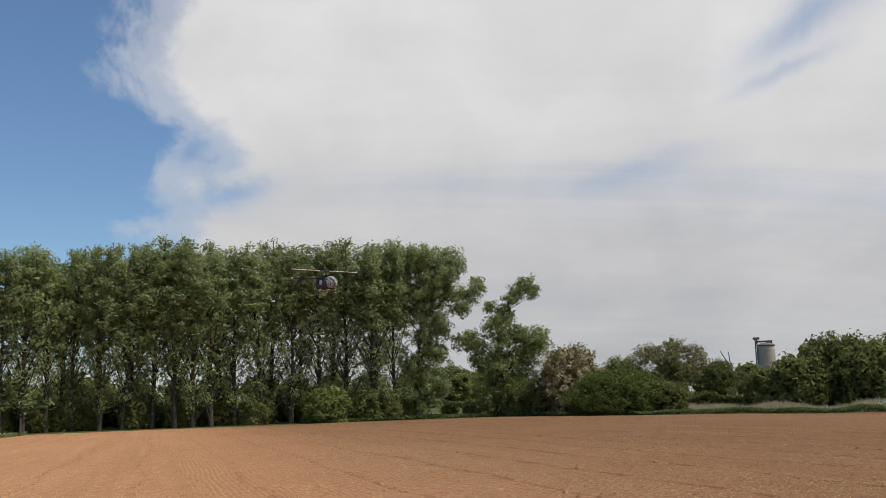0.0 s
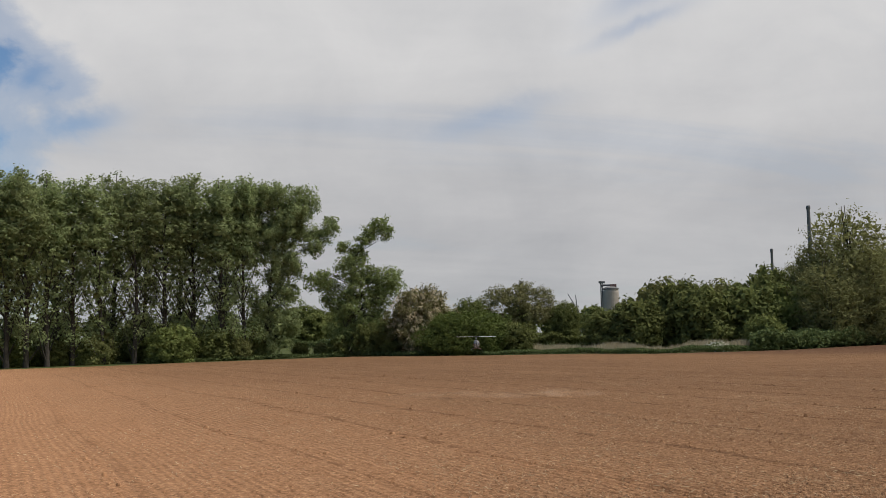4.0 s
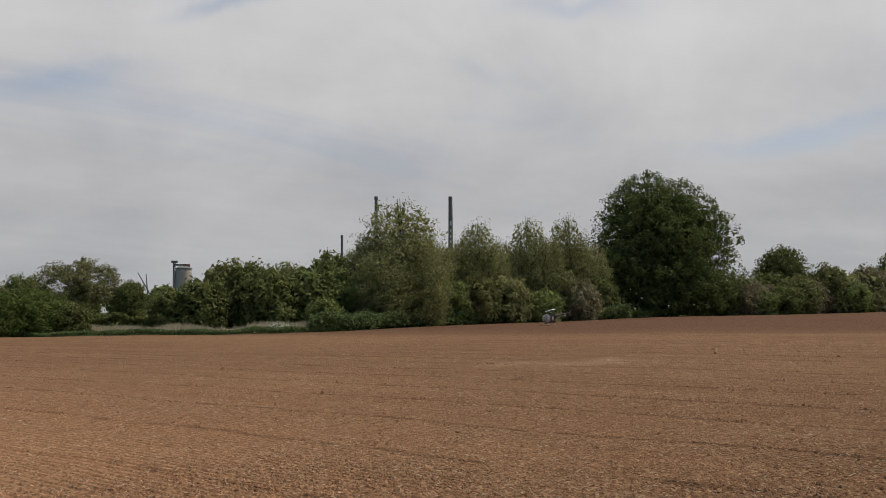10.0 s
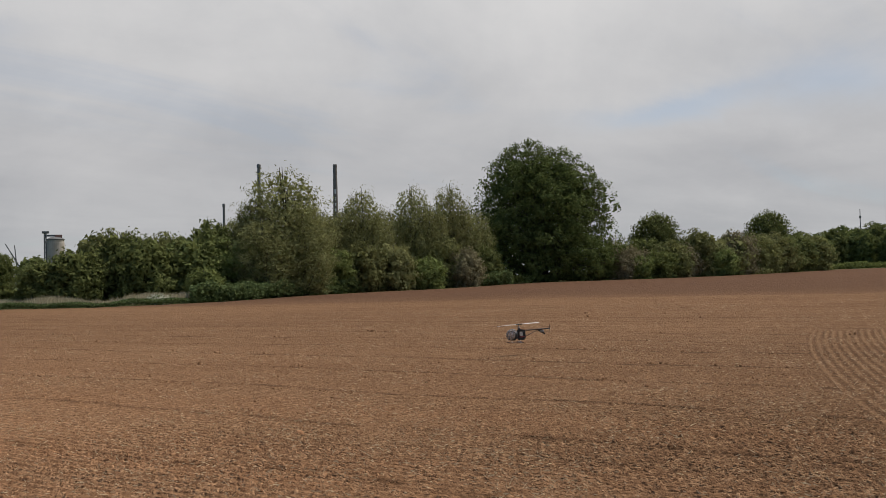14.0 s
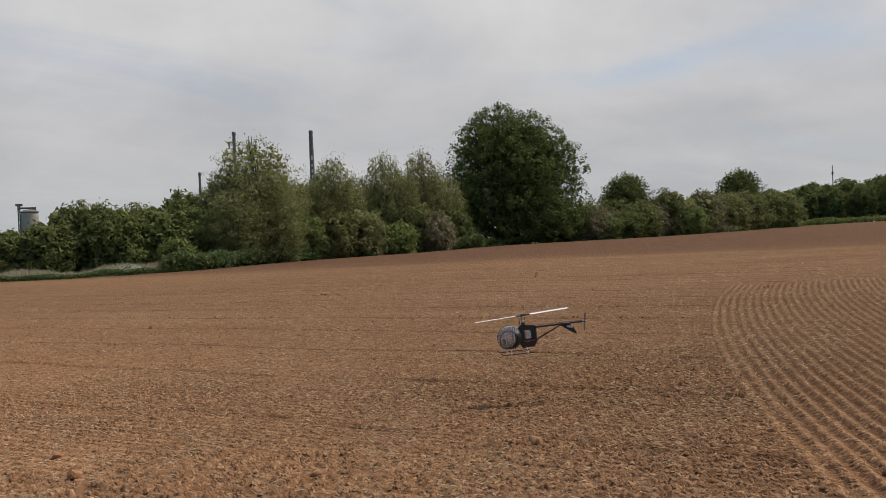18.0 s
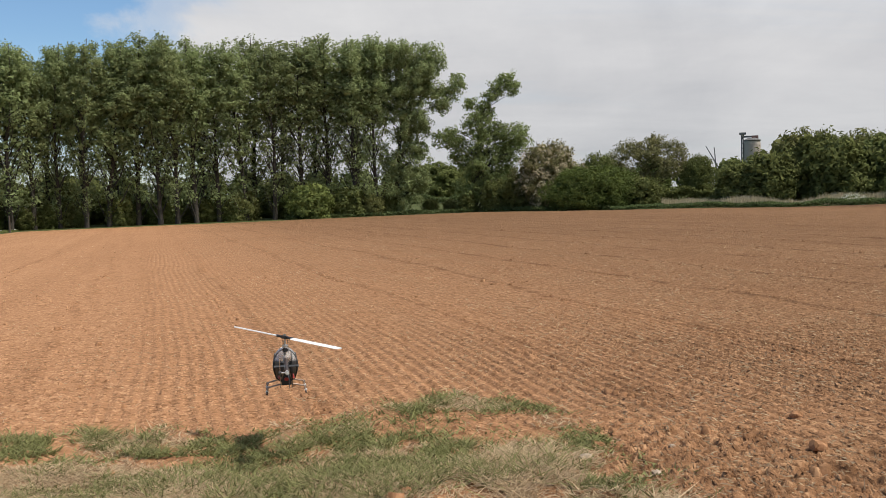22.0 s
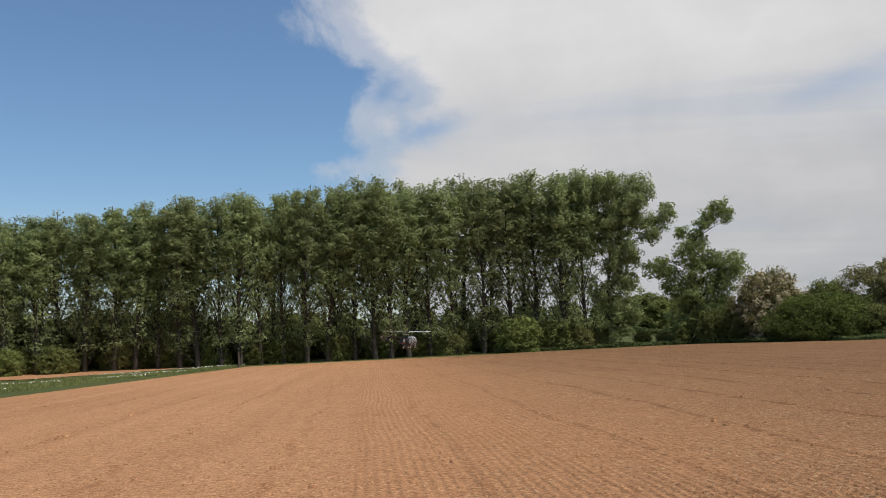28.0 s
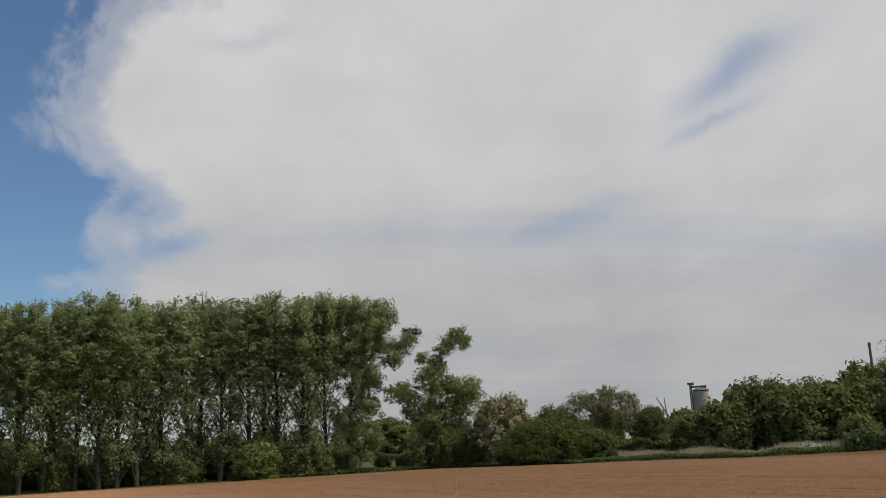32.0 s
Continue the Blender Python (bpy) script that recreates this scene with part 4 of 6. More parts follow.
    for yaw, d, h, w, k in [(-3.2, 109, 2.6, 1.1, 0), (-5.0, 108, 4.2, 1.0, 0), (-6.4, 107, 4.6, 1.1, 0), (-9.6, 104, 4.2, 1.0, 2), (-2.2, 112, 1.7, 1.3, 2), (-0.9, 111, 1.9, 1.3, 0), (-13.9, 97, 3.6, 1.2, 0), (-19.4, 94, 4.5, 1.2, 0), (-21.0, 93, 5.7, 1.05, 0), (-22.6, 97, 7.6, 0.9, 2), (-23.6, 96, 7.6, 0.95, 0), (-24.9, 94, 6.8, 1.0, 0), (-26.4, 98, 7.2, 1.0, 2), (-25.6, 99, 7.0, 1.0, 4),
                            (-27.3, 96, 7.0, 1.0, 0), (-28.6, 100, 8.8, 0.9, 0), (-28.3, 89, 3.4, 1.1, 1), (-30.0, 98, 6.8, 1.0, 1), (-36.1, 104, 5.6, 0.9, 1),
                            (-37.8, 106, 6.0, 1.0, 2), (-39.7, 108, 6.0, 1.0, 4), (-41.6, 110, 4.3, 1.2, 1), (-44.1, 114, 5.2, 0.9, 3), (-42.8, 115, 6.5, 1.0, 2), (-45.2, 122, 6.0, 1.0, 0),
                            (-53.6, 138, 4.8, 1.1, 3), (-54.6, 139, 3.8, 1.2, 1), (-55.9, 142, 4.6, 1.3, 1), (-57.2, 147, 5.5, 1.1, 3), (-58.2, 150, 7.9, 0.9, 2), (-59.3, 150, 5.0, 1.2, 1), (-60.3, 156, 7.7, 0.95, 3),
                            (-54.1, 141, 5.4, 1.2, 3), (-56.5, 145, 6.0, 1.2, 2), (-57.7, 150, 6.6, 1.2, 0), (-58.8, 152, 6.6, 1.2, 4), (-59.9, 155, 6.9, 1.2, 2), (-60.9, 161, 7.0, 1.2, 2), (-62.2, 171, 7.4, 1.2, 2), (-63.6, 184, 7.6, 1.2, 0), (-52.6, 138, 5.2, 1.2, 0), (-53.4, 144, 6.2, 1.2, 2), (-54.9, 147, 6.9, 1.3, 0), (-57.0, 152, 6.8, 1.3, 2), (-61.5, 164, 6.9, 1.2, 2), (-62.8, 176, 7.0, 1.2, 0), (-64.4, 190, 7.5, 1.2, 2)]:
        plant(shrub[k], yaw, d, h, w, yaw)
    for yaw, d, h, w, k in [(-33.2, 100, 14.6, 1.05, 0), (-32.0, 96, 8.6, 1.3, 1), (-34.2, 98, 9.0, 1.2, 0), (-38.0, 110, 13.0, 0.75, 1), (-40.8, 116, 13.8, 0.7, 0), (-43.3, 121, 14.4, 0.65, 1), (-35.2, 107, 9.8, 0.9, 1), (-30.6, 103, 9.5, 0.9, 1), (-45.0, 124, 11.0, 0.7, 0), (-31.6, 101, 11.5, 0.8, 1), (-34.0, 103, 11.5, 0.85, 0), (-36.4, 109, 10.5, 0.9, 0),
                            (-38.8, 112, 10.5, 0.9, 1), (-41.8, 117, 11.5, 0.85, 0), (-44.2, 122, 11.0, 0.8, 1), (-31.0, 114, 10.5, 0.95, 1), (-34.8, 116, 11.0, 0.95, 0), (-37.0, 120, 11.2, 0.95, 1), (-39.7, 124, 11.4, 0.95, 0), (-42.6, 128, 11.8, 0.95, 1)]:
        plant(willow[k], yaw, d, h, w, yaw)
    for yaw, d, h, w in [(-55.7, 151, 11.0, 0.95), (-62.1, 250, 16.4, 0.95)]:
        plant(tree, yaw, d, h, w, yaw)
    for yaw, d, h, w in [(-65.6, 268, 11.6, 1.0), (-67, 270, 11.6, 1.0), (-68.6, 268, 11.0, 1.0), (-70.3, 262, 13.6, 0.95), (-72, 262, 13.5, 1.1), (-74.5, 258, 13, 1.2),
                         (-66.2, 284, 13.0, 1.2), (-67.8, 290, 14.0, 1.2), (-69.4, 282, 13.6, 1.2), (-71.2, 280, 14.6, 1.2), (-73.2, 276, 14.4, 1.3), (-64.7, 262, 10.4, 1.1), (-63.6, 258, 11.0, 1.1)]:
        plant(wood, yaw, d, h, w, yaw)
    for yaw in (0.6, -0.5, -1.5, -2.4, -3.5):
        plant(wood, yaw, 300 + 9 * math.sin(yaw * 5), 12.3 + 0.5 * math.cos(yaw * 4), 1.4, yaw)
    rng = np.random.default_rng(8)
    for i in range(30):
        plant(far, 44 - i * 2.25, 325 + 25 * math.sin(i * 2.1), rng.uniform(11.6, 13.4), 1.3, i)
    for i, yaw in enumerate([1.6, 2.6, 4.0, 6.5, 8.2, 10.5, 12.6, 15, 17.5, 20, 22.6, 25, 27.5, 30, 33, 36, 38.5]):
        plant(shrub[(0, 2, 0, 1)[i % 4]], yaw, 105 + rng.uniform(0, 5), rng.uniform(2.4, 4.6), rng.uniform(0.9, 1.3), i, "leafy sucker growth under the poplars")
    under = make_tree("shrub", 29, 5.0, [(0, 2.6), (0.3, 3.0), (0.65, 2.6), (0.9, 1.6), (1, 0.4)], 0.06, 0.03, 40, 0.9, 0.6, 4200, 0.16, DARK_LEAF, BARK, "dark leafy undergrowth behind the poplar trunks", "shrub", stems=2, core=0.3)
    yaw = 2.0
    while yaw < 43:
        plant(under, yaw, 117 + rng.uniform(0, 4), rng.uniform(3.4, 5.6) * (1.45 if yaw > 20 else 1.0), rng.uniform(1.0, 1.3), yaw)
        yaw += rng.uniform(1.7, 2.6)
    for i in range(26):
        plant(under, 1.6 + 1.62 * i + rng.uniform(-0.5, 0.5), 106 + rng.uniform(0, 6), rng.uniform(1.6, 3.4), rng.uniform(0.9, 1.3), 3 * i, "dark leafy growth between the poplar trunks")
    discard(under)
    for p in (*shrub, tree, far, wood, *willow):
        discard(p)


def strip(name, label, line, depth, tall, count, size, mat, seed, aspect=0.6, upward=0.35):
    """A band of low growth along a line of bearings and distances."""
    rng = np.random.default_rng(seed)
    yaws, ds = zip(*line)
    yaw = rng.uniform(min(yaws), max(yaws), count)
    order = np.argsort(yaws)
    d = np.interp(yaw, np.array(yaws)[order], np.array(ds)[order]) + rng.uniform(0, depth, count)
    x, y = -np.sin(np.radians(yaw)) * d, np.cos(np.radians(yaw)) * d
    top = tall * (0.55 + 0.9 * np.clip(0.5 + fbm(x * 0.45, y * 0.45, seed, 3), 0, 1.2))
    z = terrain(x, y) + top * np.sqrt(rng.uniform(0, 1, count))
    ob = card_mesh(name, leaf_cards(rng, np.stack([x, y, z], axis=1), size, aspect, upward), mat)
    return tagged(ob, label, "undergrowth", kind="stuff")


def blades(rng, x, y, z, tall, wide, lean=0.5):
    """Upright narrow pointed blades."""
    n = len(x)
    az, tilt = rng.uniform(0, 2 * np.pi, n), rng.normal(size=(n, 2)) * lean
    h = tall * rng.uniform(0.5, 1.25, n)
    base = np.stack([x, y, z], axis=1)
    side = np.stack([np.cos(az), np.sin(az), np.zeros(n)], axis=1) * (wide * rng.uniform(0.6, 1.3, n))[:, None]
    tip = base + np.stack([tilt[:, 0] * h, tilt[:, 1] * h, h], axis=1)
    return np.stack([base - side, tip, base + side], axis=1).reshape(-1, 3)


def edge_growth():
    strip("nettle_bank", "bank of brambles and nettles along the field edge", [(-47, 121), (-43, 112.5), (-36, 100.5), (-30, 86), (-27.5, 83)], 5.5, 1.3, 26000, 0.16, NETTLE, 81)
    strip("ditch_grass", "dark green grass on the ditch bank", [(-29, 85), (-26, 81), (-22, 80), (-18, 86), (-12, 92.5)], 2.0, 0.36, 16000, 0.13, NETTLE, 82, 0.25)
    strip("poplar_undergrowth", "weeds and grass along the foot of the poplars", [(-12, 93), (-4, 107.5), (3, 105), (8, 103.5)], 4.0, 0.36, 9000, 0.13, NETTLE, 83)
    strip("hedge_foot", "weeds at the foot of the far hedge", [(-72, 216), (-66, 216), (-60, 166), (-56, 144), (-48, 128), (-46, 122)], 5.0, 1.0, 16000, 0.2, BRIGHT_LEAF, 84)
    strip("far_hedge", "low dark hedge across the meadow behind the reeds", [(-10, 150), (-14, 148), (-19, 150)], 3.0, 1.5, 7000, 0.22, DARK_LEAF, 86)
    strip("field_hedge", "low hedge before the far wood", [(-6, 205), (-2, 200), (3, 200)], 3.0, 1.3, 6000, 0.24, NETTLE, 87)
    rng = np.random.default_rng(85)
    n = 22000
    yaw = rng.uniform(-28.5, -15, n)
    d = np.interp(yaw, [-28.5, -26, -22, -18, -15], [87, 83.5, 82.5, 88.5, 94.5]) + rng.uniform(0, 7, n)
    x, y = -np.sin(np.radians(yaw)) * d, np.cos(np.radians(yaw)) * d
    ob = card_mesh("reed_bed", blades(rng, x, y, terrain(x, y), 0.68 * np.clip(0.7 + 1.6 * fbm(x * 0.3, y * 0.3, 71, 3), 0.3, 1.3), 0.045, 0.16), REED)
    tagged(ob, "pale dry reeds behind the ditch", "reeds", kind="stuff")


REED = foliage("dry_reed", (0.27, 0.22, 0.14), (0.46, 0.37, 0.24), 0.25)
GRASS_BLADE = foliage("grass_blade", (0.1, 0.106, 0.028), (0.34, 0.338, 0.118), 0.3)
LAWN_BLADE = foliage("lawn_blade", (0.108, 0.122, 0.03), (0.245, 0.26, 0.08), 0.35)
DRY_GRASS = foliage("dry_grass", (0.26, 0.165, 0.085), (0.68, 0.5, 0.29), 0.25)
PETAL = plain("white_petal", (0.75, 0.74, 0.68), 0.7)


def straight_tube(verts, faces, a, b, r, sides=8):
    tube(verts, faces, [np.array(a, float), np.array(b, float)], [r, r], sides)
    n = len(verts)
    faces.append(tuple(range(n - 2 * sides, n - sides))[::-1])


def works():
    """The factory beyond the trees: chimneys, a silo with its hoist, and two slanting poles."""
    brick = plain("sooty_brick", (0.16, 0.135, 0.125), 0.85, 0, 0.15, 0.1)
    steel = plain("grey_steel", (0.15, 0.147, 0.145), 0.6, 0.3, 0.1, 0.2)
    white = plain("white_paint", (0.62, 0.62, 0.62), 0.7)
    concrete = plain("pale_concrete", (0.38, 0.33, 0.28), 0.85, 0, 0.1, 0.3)
    rust = plain("red_sheet", (0.26, 0.14, 0.11), 0.7, 0, 0.1, 0.5)
    for i, (yaw, h, r0, r1, mat, lab) in enumerate([(-31.6, 93.6, 1.7, 1.25, steel, "slim grey steel factory chimney far behind the trees"),
                                                    (-36.2, 93.2, 2.6, 1.55, brick, "tall dark chimney with white painted marks"),
                                                    (-29.5, 62.3, 1.3, 0.9, steel, "short grey steel chimney far behind the trees")]):
        root = new("chimney")
        root.matrix_basis = at(yaw, 750)
        tagged(root, lab, "chimney", group="factory chimneys")
        v, f = [], []
        tube(v, f, [np.array((0, 0, z * h)) for z in (0, 0.25, 0.5, 0.75, 1)], [r0 + (r1 - r0) * z for z in (0, 0.25, 0.5, 0.75, 1)], 24)
        mesh_object("shaft", v, f, mat, root, smooth=False)
        wide = 1.06 if i == 1 else 1.25
        v, f = [], []
        tube(v, f, [np.array((0, 0, h - 2.6)), np.array((0, 0, h - 2.4)), np.array((0, 0, h - 0.6)), np.array((0, 0, h + 0.2))], [r1 * 1.02, r1 * wide, r1 * wide, r1 * 1.02], 24)
        mesh_object("collar", v, f, mat, root)
        if i == 1:
            a = radians(yaw)
            toward = Vector((math.sin(a), -math.cos(a), 0))
            across = Vector((math.cos(a), math.sin(a), 0))
            for z, tall, wide in ((71.5, 4.6, 1.4), (65.5, 3.0, 1.1), (61.0, 3.0, 1.1), (56.5, 3.0, 1.1)):
                r = r0 + (r1 - r0) * z / h
                bm = bmesh.new()
                bmesh.ops.create_cube(bm, size=1, matrix=Matrix.Translation(toward * r + Vector((0, 0, z))) @ Matrix.Rotation(a, 4, "Z") @ Matrix.Diagonal((wide, 0.5, tall * 0.8, 1)))
                part("painted_mark", bm, white, root)
    silo = new("silo")
    silo.matrix_basis = at(-20.1, 400, -20)
    tagged(silo, "pale concrete silo with a hoist tower on its side", "silo")
    v, f = [], []
    tube(v, f, [np.array((0, 0, z)) for z in (0, 10, 18.2, 19.4)], [3.3, 3.3, 3.3, 3.1], 28)
    mesh_object("drum", v, f, concrete, silo)
    v, f = [], []
    tube(v, f, [np.array((0, 0, z)) for z in (19.4, 19.6, 19.9, 20.7)], [3.1, 3.45, 3.45, 1.8], 28)
    mesh_object("roof_rim", v, f, steel, silo)
    bm = bmesh.new()
    bmesh.ops.create_cube(bm, size=1, matrix=Matrix.Translation((1.1, 0, 21.0)) @ Matrix.Diagonal((2.6, 2.2, 1.3, 1)))
    part("roof_cabin", bm, rust, silo, "rust-red sheet cabin")
    v, f = [], []
    for x, y in ((-4.1, -0.5), (-3.5, -0.5), (-4.1, 0.5), (-3.5, 0.5)):
        straight_tube(v, f, (x, y, 0), (x, y, 23.0), 0.26, 6)
    for k in range(11):
        for y in (-0.6, 0.6):
            straight_tube(v, f, (-4.1, y, 2 * k), (-3.2, y, 2 * k + 2), 0.08, 5)
    mesh_object("hoist_tower", v, f, steel, silo, "steel lattice hoist tower")
    bm = bmesh.new()
    bmesh.ops.create_cube(bm, size=1, matrix=Matrix.Translation((-3.7, 0, 22.6)) @ Matrix.Diagonal((2.6, 2.0, 0.9, 1)))
    bmesh.ops.bevel(bm, geom=bm.edges[:], offset=0.06, segments=1, affect="EDGES")
    part("hoist_platform", bm, steel, silo)
    bm = bmesh.new()
    bmesh.ops.create_cube(bm, size=1, matrix=Matrix.Translation((-1.6, 0, 21.3)) @ Matrix.Diagonal((4.6, 0.8, 0.7, 1)))
    part("conveyor", bm, steel, silo)
    for x0, x1 in ((8.0, -1.3), (3.2, 1.8)):
        v, f = [], []
        tube(v, f, [np.array((x0, 0, 0)), np.array(((x0 + x1) / 2, 0, 9)), np.array((x1, 0, 17.3 if x1 < 0 else 16.8))], [0.35, 0.28, 0.16], 8)
        ob = mesh_object("slanting_pole", v, f, steel)
        ob.matrix_basis = at(-17.7, 380, -18)
        tagged(ob, "slanting grey pole rising above the far trees", "pole", group="slanting poles")
    mast = new("radio_mast")
    mast.matrix_basis = at(-67.0, 500)
    tagged(mast, "thin grey mast far behind the hedge", "mast")
    v, f = [], []
    tube(v, f, [np.array((0, 0, 0)), np.array((0, 0, 29.0))], [0.42, 0.16], 8)
    mesh_object("pole", v, f, steel, mast)
    v, f = [], []
    tube(v, f, [np.array((0, 0, 24.5)), np.array((0, 0, 25.5))], [0.5, 0.5], 8)
    mesh_object("antenna_ring", v, f, steel, mast)


def fence_post():
    """A weathered post where the lawn meets the field."""
    wood = plain("weathered_wood", (0.08, 0.062, 0.046), 0.9, 0, 0.3, 9, 0.004)
    bm = bmesh.new()
    bmesh.ops.create_cone(bm, cap_ends=True, segments=10, radius1=0.11, radius2=0.085, depth=1.7, matrix=Matrix.Translation((0, 0, 0.75)))
    bmesh.ops.bevel(bm, geom=[e for e in bm.edges if e.verts[0].co.z > 1.5 and e.verts[1].co.z > 1.5], offset=0.03, segments=1, affect="EDGES")
    post = part("fence_post", bm, wood, None)
    post.matrix_basis = at(23.45, 99.5)
    tagged(post, "weathered wooden post at the corner of the lawn", "post")


poplar_belt()
fence_post()
hedges_and_trees()
edge_growth()
works()


# ---- loose earth, straw and grass ----
def lumps_mesh(name, rng, base, tris, x, y, s, flat):
    """Many small lumps of earth, each its own shape, half sunk in the ground."""
    n = len(x)
    lump = base[None] * (1 + rng.normal(size=(n, len(base), 1)) * 0.2) * (s[:, None] * rng.uniform(0.65, 1.45, (n, 3)))[:, None, :] * (1, 1, flat)
    az = rng.uniform(0, 2 * np.pi, n)
    c, k = np.cos(az)[:, None], np.sin(az)[:, None]
    lump = np.stack([lump[..., 0] * c - lump[..., 1] * k, lump[..., 0] * k + lump[..., 1] * c, lump[..., 2]], axis=2)
    co = lump + np.stack([x, y, soil_height(x, y) + s * 0.05], axis=1)[:, None, :]
    faces = (tris[None] + (np.arange(n) * len(base))[:, None, None]).reshape(-1, 3)
    me = bpy.data.meshes.new(name)
    me.vertices.add(n * len(base))
    me.vertices.foreach_set("co", co.astype(np.float32).ravel())
    me.loops.add(len(faces) * 3)
    me.loops.foreach_set("vertex_index", faces.astype(np.int32).ravel())
    me.polygons.add(len(faces))
    me.polygons.foreach_set("loop_start", np.arange(0, 3 * len(faces), 3, dtype=np.int32))
    me.polygons.foreach_set("loop_total", np.full(len(faces), 3, dtype=np.int32))
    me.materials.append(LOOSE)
    me.update(calc_edges=True)
    return new(name, me)


def clod_field():
    rng = np.random.default_rng(90)
    a = radians(ROW_YAW)

    def scatter(n, near, far):
        yaw = rng.uniform(-84, 40, n)
        d = np.exp(rng.uniform(math.log(near), math.log(far), n))
        x, y = -np.sin(np.radians(yaw)) * d, np.cos(np.radians(yaw)) * d
        return yaw, d, x, y, x * math.cos(a) + y * math.sin(a), -x * math.sin(a) + y * math.cos(a)

    # clods, each a low dome: a ring of five and a smaller ring of three
    base = np.array([(math.cos(w), math.sin(w), -0.5) for w in np.radians((0, 72, 144, 216, 288))] + [(0.62 * math.cos(w), 0.62 * math.sin(w), 0.62) for w in np.radians((20, 140, 260))])
    tris = np.array([(0, 1, 5), (1, 6, 5), (1, 2, 6), (2, 3, 6), (3, 7, 6), (3, 4, 7), (4, 5, 7), (4, 0, 5), (5, 6, 7)])
    yaw, d, x, y, across, along = scatter(90000, 4.2, 45)
    drawn = lane_line(across, along) * np.clip(0.35 + 2.2 * fbm(across * 0.3, along * 0.7, 37, 3), 0, 1)
    headland = np.clip((6.6 - d) / 1.0, 0, 1) * np.clip((-10 - yaw) / 6, 0, 1)
    keep = rng.uniform(0, 1, len(x)) < np.clip(0.04 + across * 0.008, 0.04, 0.1) + drawn + 0.25 * headland
    keep &= (np.hypot(x - BEND.x, y - BEND.y) > BEND_R) | (rng.uniform(0, 1, len(x)) < 0.4)
    x, y, d, drawn = x[keep], y[keep], d[keep], drawn[keep]
    s = np.exp(rng.normal(-4.45, 0.45, len(x))) * (0.8 + d / 60) * (1 + 0.8 * drawn)
    tagged(lumps_mesh("clods", rng, base, tris, x, y, s, 0.85), "loose brown clods scattered over the tilled earth", "clods", kind="stuff")
    # crumbs: five-sided, lying thickest on the ridges of the moist side
    base = np.array([(math.cos(w), math.sin(w), -0.4) for w in np.radians((0, 72, 144, 216, 288))] + [(0.15, 0.1, 0.9)])
    tris = np.array([(i, (i + 1) % 5, 5) for i in range(5)])
    yaw, d, x, y, across, along = scatter(200000, 4.2, 22)
    ridge = np.clip(0.55 + 0.75 * np.sin(2 * np.pi * row_phase(across, along)), 0.05, 1.3)
    headland = np.clip((6.8 - d) / 1.0, 0, 1) * np.clip((-10 - yaw) / 6, 0, 1)
    keep = rng.uniform(0, 1, len(x)) < (np.clip(0.1 + across * 0.045, 0.1, 0.5) * ridge + 0.35 * headland) * np.clip(0.6 + 1.5 * fbm(x * 0.9, y * 0.9, 66, 2), 0.25, 1)
    x, y, d = x[keep], y[keep], d[keep]
    s = np.exp(rng.normal(-4.55, 0.35, len(x))) * (0.75 + d / 24)
    tagged(lumps_mesh("crumbs", rng, base, tris, x, y, s, 0.8), "small brown crumbs of earth on the drill rows", "crumbs", kind="stuff")
    n = 70000
    yaw = rng.uniform(-74, 40, n)
    d = np.exp(rng.uniform(math.log(4.0), math.log(45), n))
    kept = rng.uniform(0, 1, n) < np.clip(0.55 - yaw * 0.012, 0.15, 1.0) * np.clip(0.5 + 1.8 * fbm(yaw * 0.3, d * 0.6, 39, 2), 0.1, 1)
    yaw, d = yaw[kept], d[kept]
    n = len(d)
    x, y = -np.sin(np.radians(yaw)) * d, np.cos(np.radians(yaw)) * d
    az, ln = rng.uniform(0, np.pi, n), np.exp(rng.normal(-4.0, 0.5, n)) * (0.8 + d / 50)
    u = np.stack([np.cos(az) * ln, np.sin(az) * ln, rng.normal(size=n) * 0.45 * ln], axis=1)
    w = np.stack([-np.sin(az), np.cos(az), np.zeros(n)], axis=1) * (0.0022 * (0.8 + d / 14))[:, None]
    c = np.stack([x, y, soil_height(x, y) + 0.014], axis=1)
    straw = np.stack([c - u - w, c + w * 0.5 - w + (0, 0, 0.006), c + u, c - u * 0.2 + w], axis=1).reshape(-1, 3)
    tagged(card_mesh("straw", straw, DRY_GRASS, k=4), "bleached straw scattered over the tilled earth", "straw", kind="stuff")


VERGE = [(-60, 5.0), (-24, 4.3), (-20, 4.6), (-14, 5.6), (-9, 6.75), (-4, 7.1), (1, 6.85), (8, 6.6), (15, 6.55), (25, 6.9), (30, 6.6), (34, 6.5), (60, 6.6), (90, 7)]


TUFTS = [(0.17, 6.6, 0.3), (0.3, 6.78, 0.22), (0.9, 6.66, 0.26), (1.2, 5.52, 0.24), (1.47, 7.2, 0.09), (-2.56, 5.73, 0.32), (-2.95, 5.55, 0.3), (-2.15, 5.94, 0.3), (-0.46, 5.86, 0.3),
         (0.15, 5.35, 0.4), (-0.93, 5.55, 0.35), (-1.6, 5.6, 0.28), (-3.5, 5.2, 0.35), (-0.4, 5.0, 0.5), (-1.8, 4.9, 0.5), (1.0, 4.7, 0.3), (-4.6, 4.6, 0.5)]


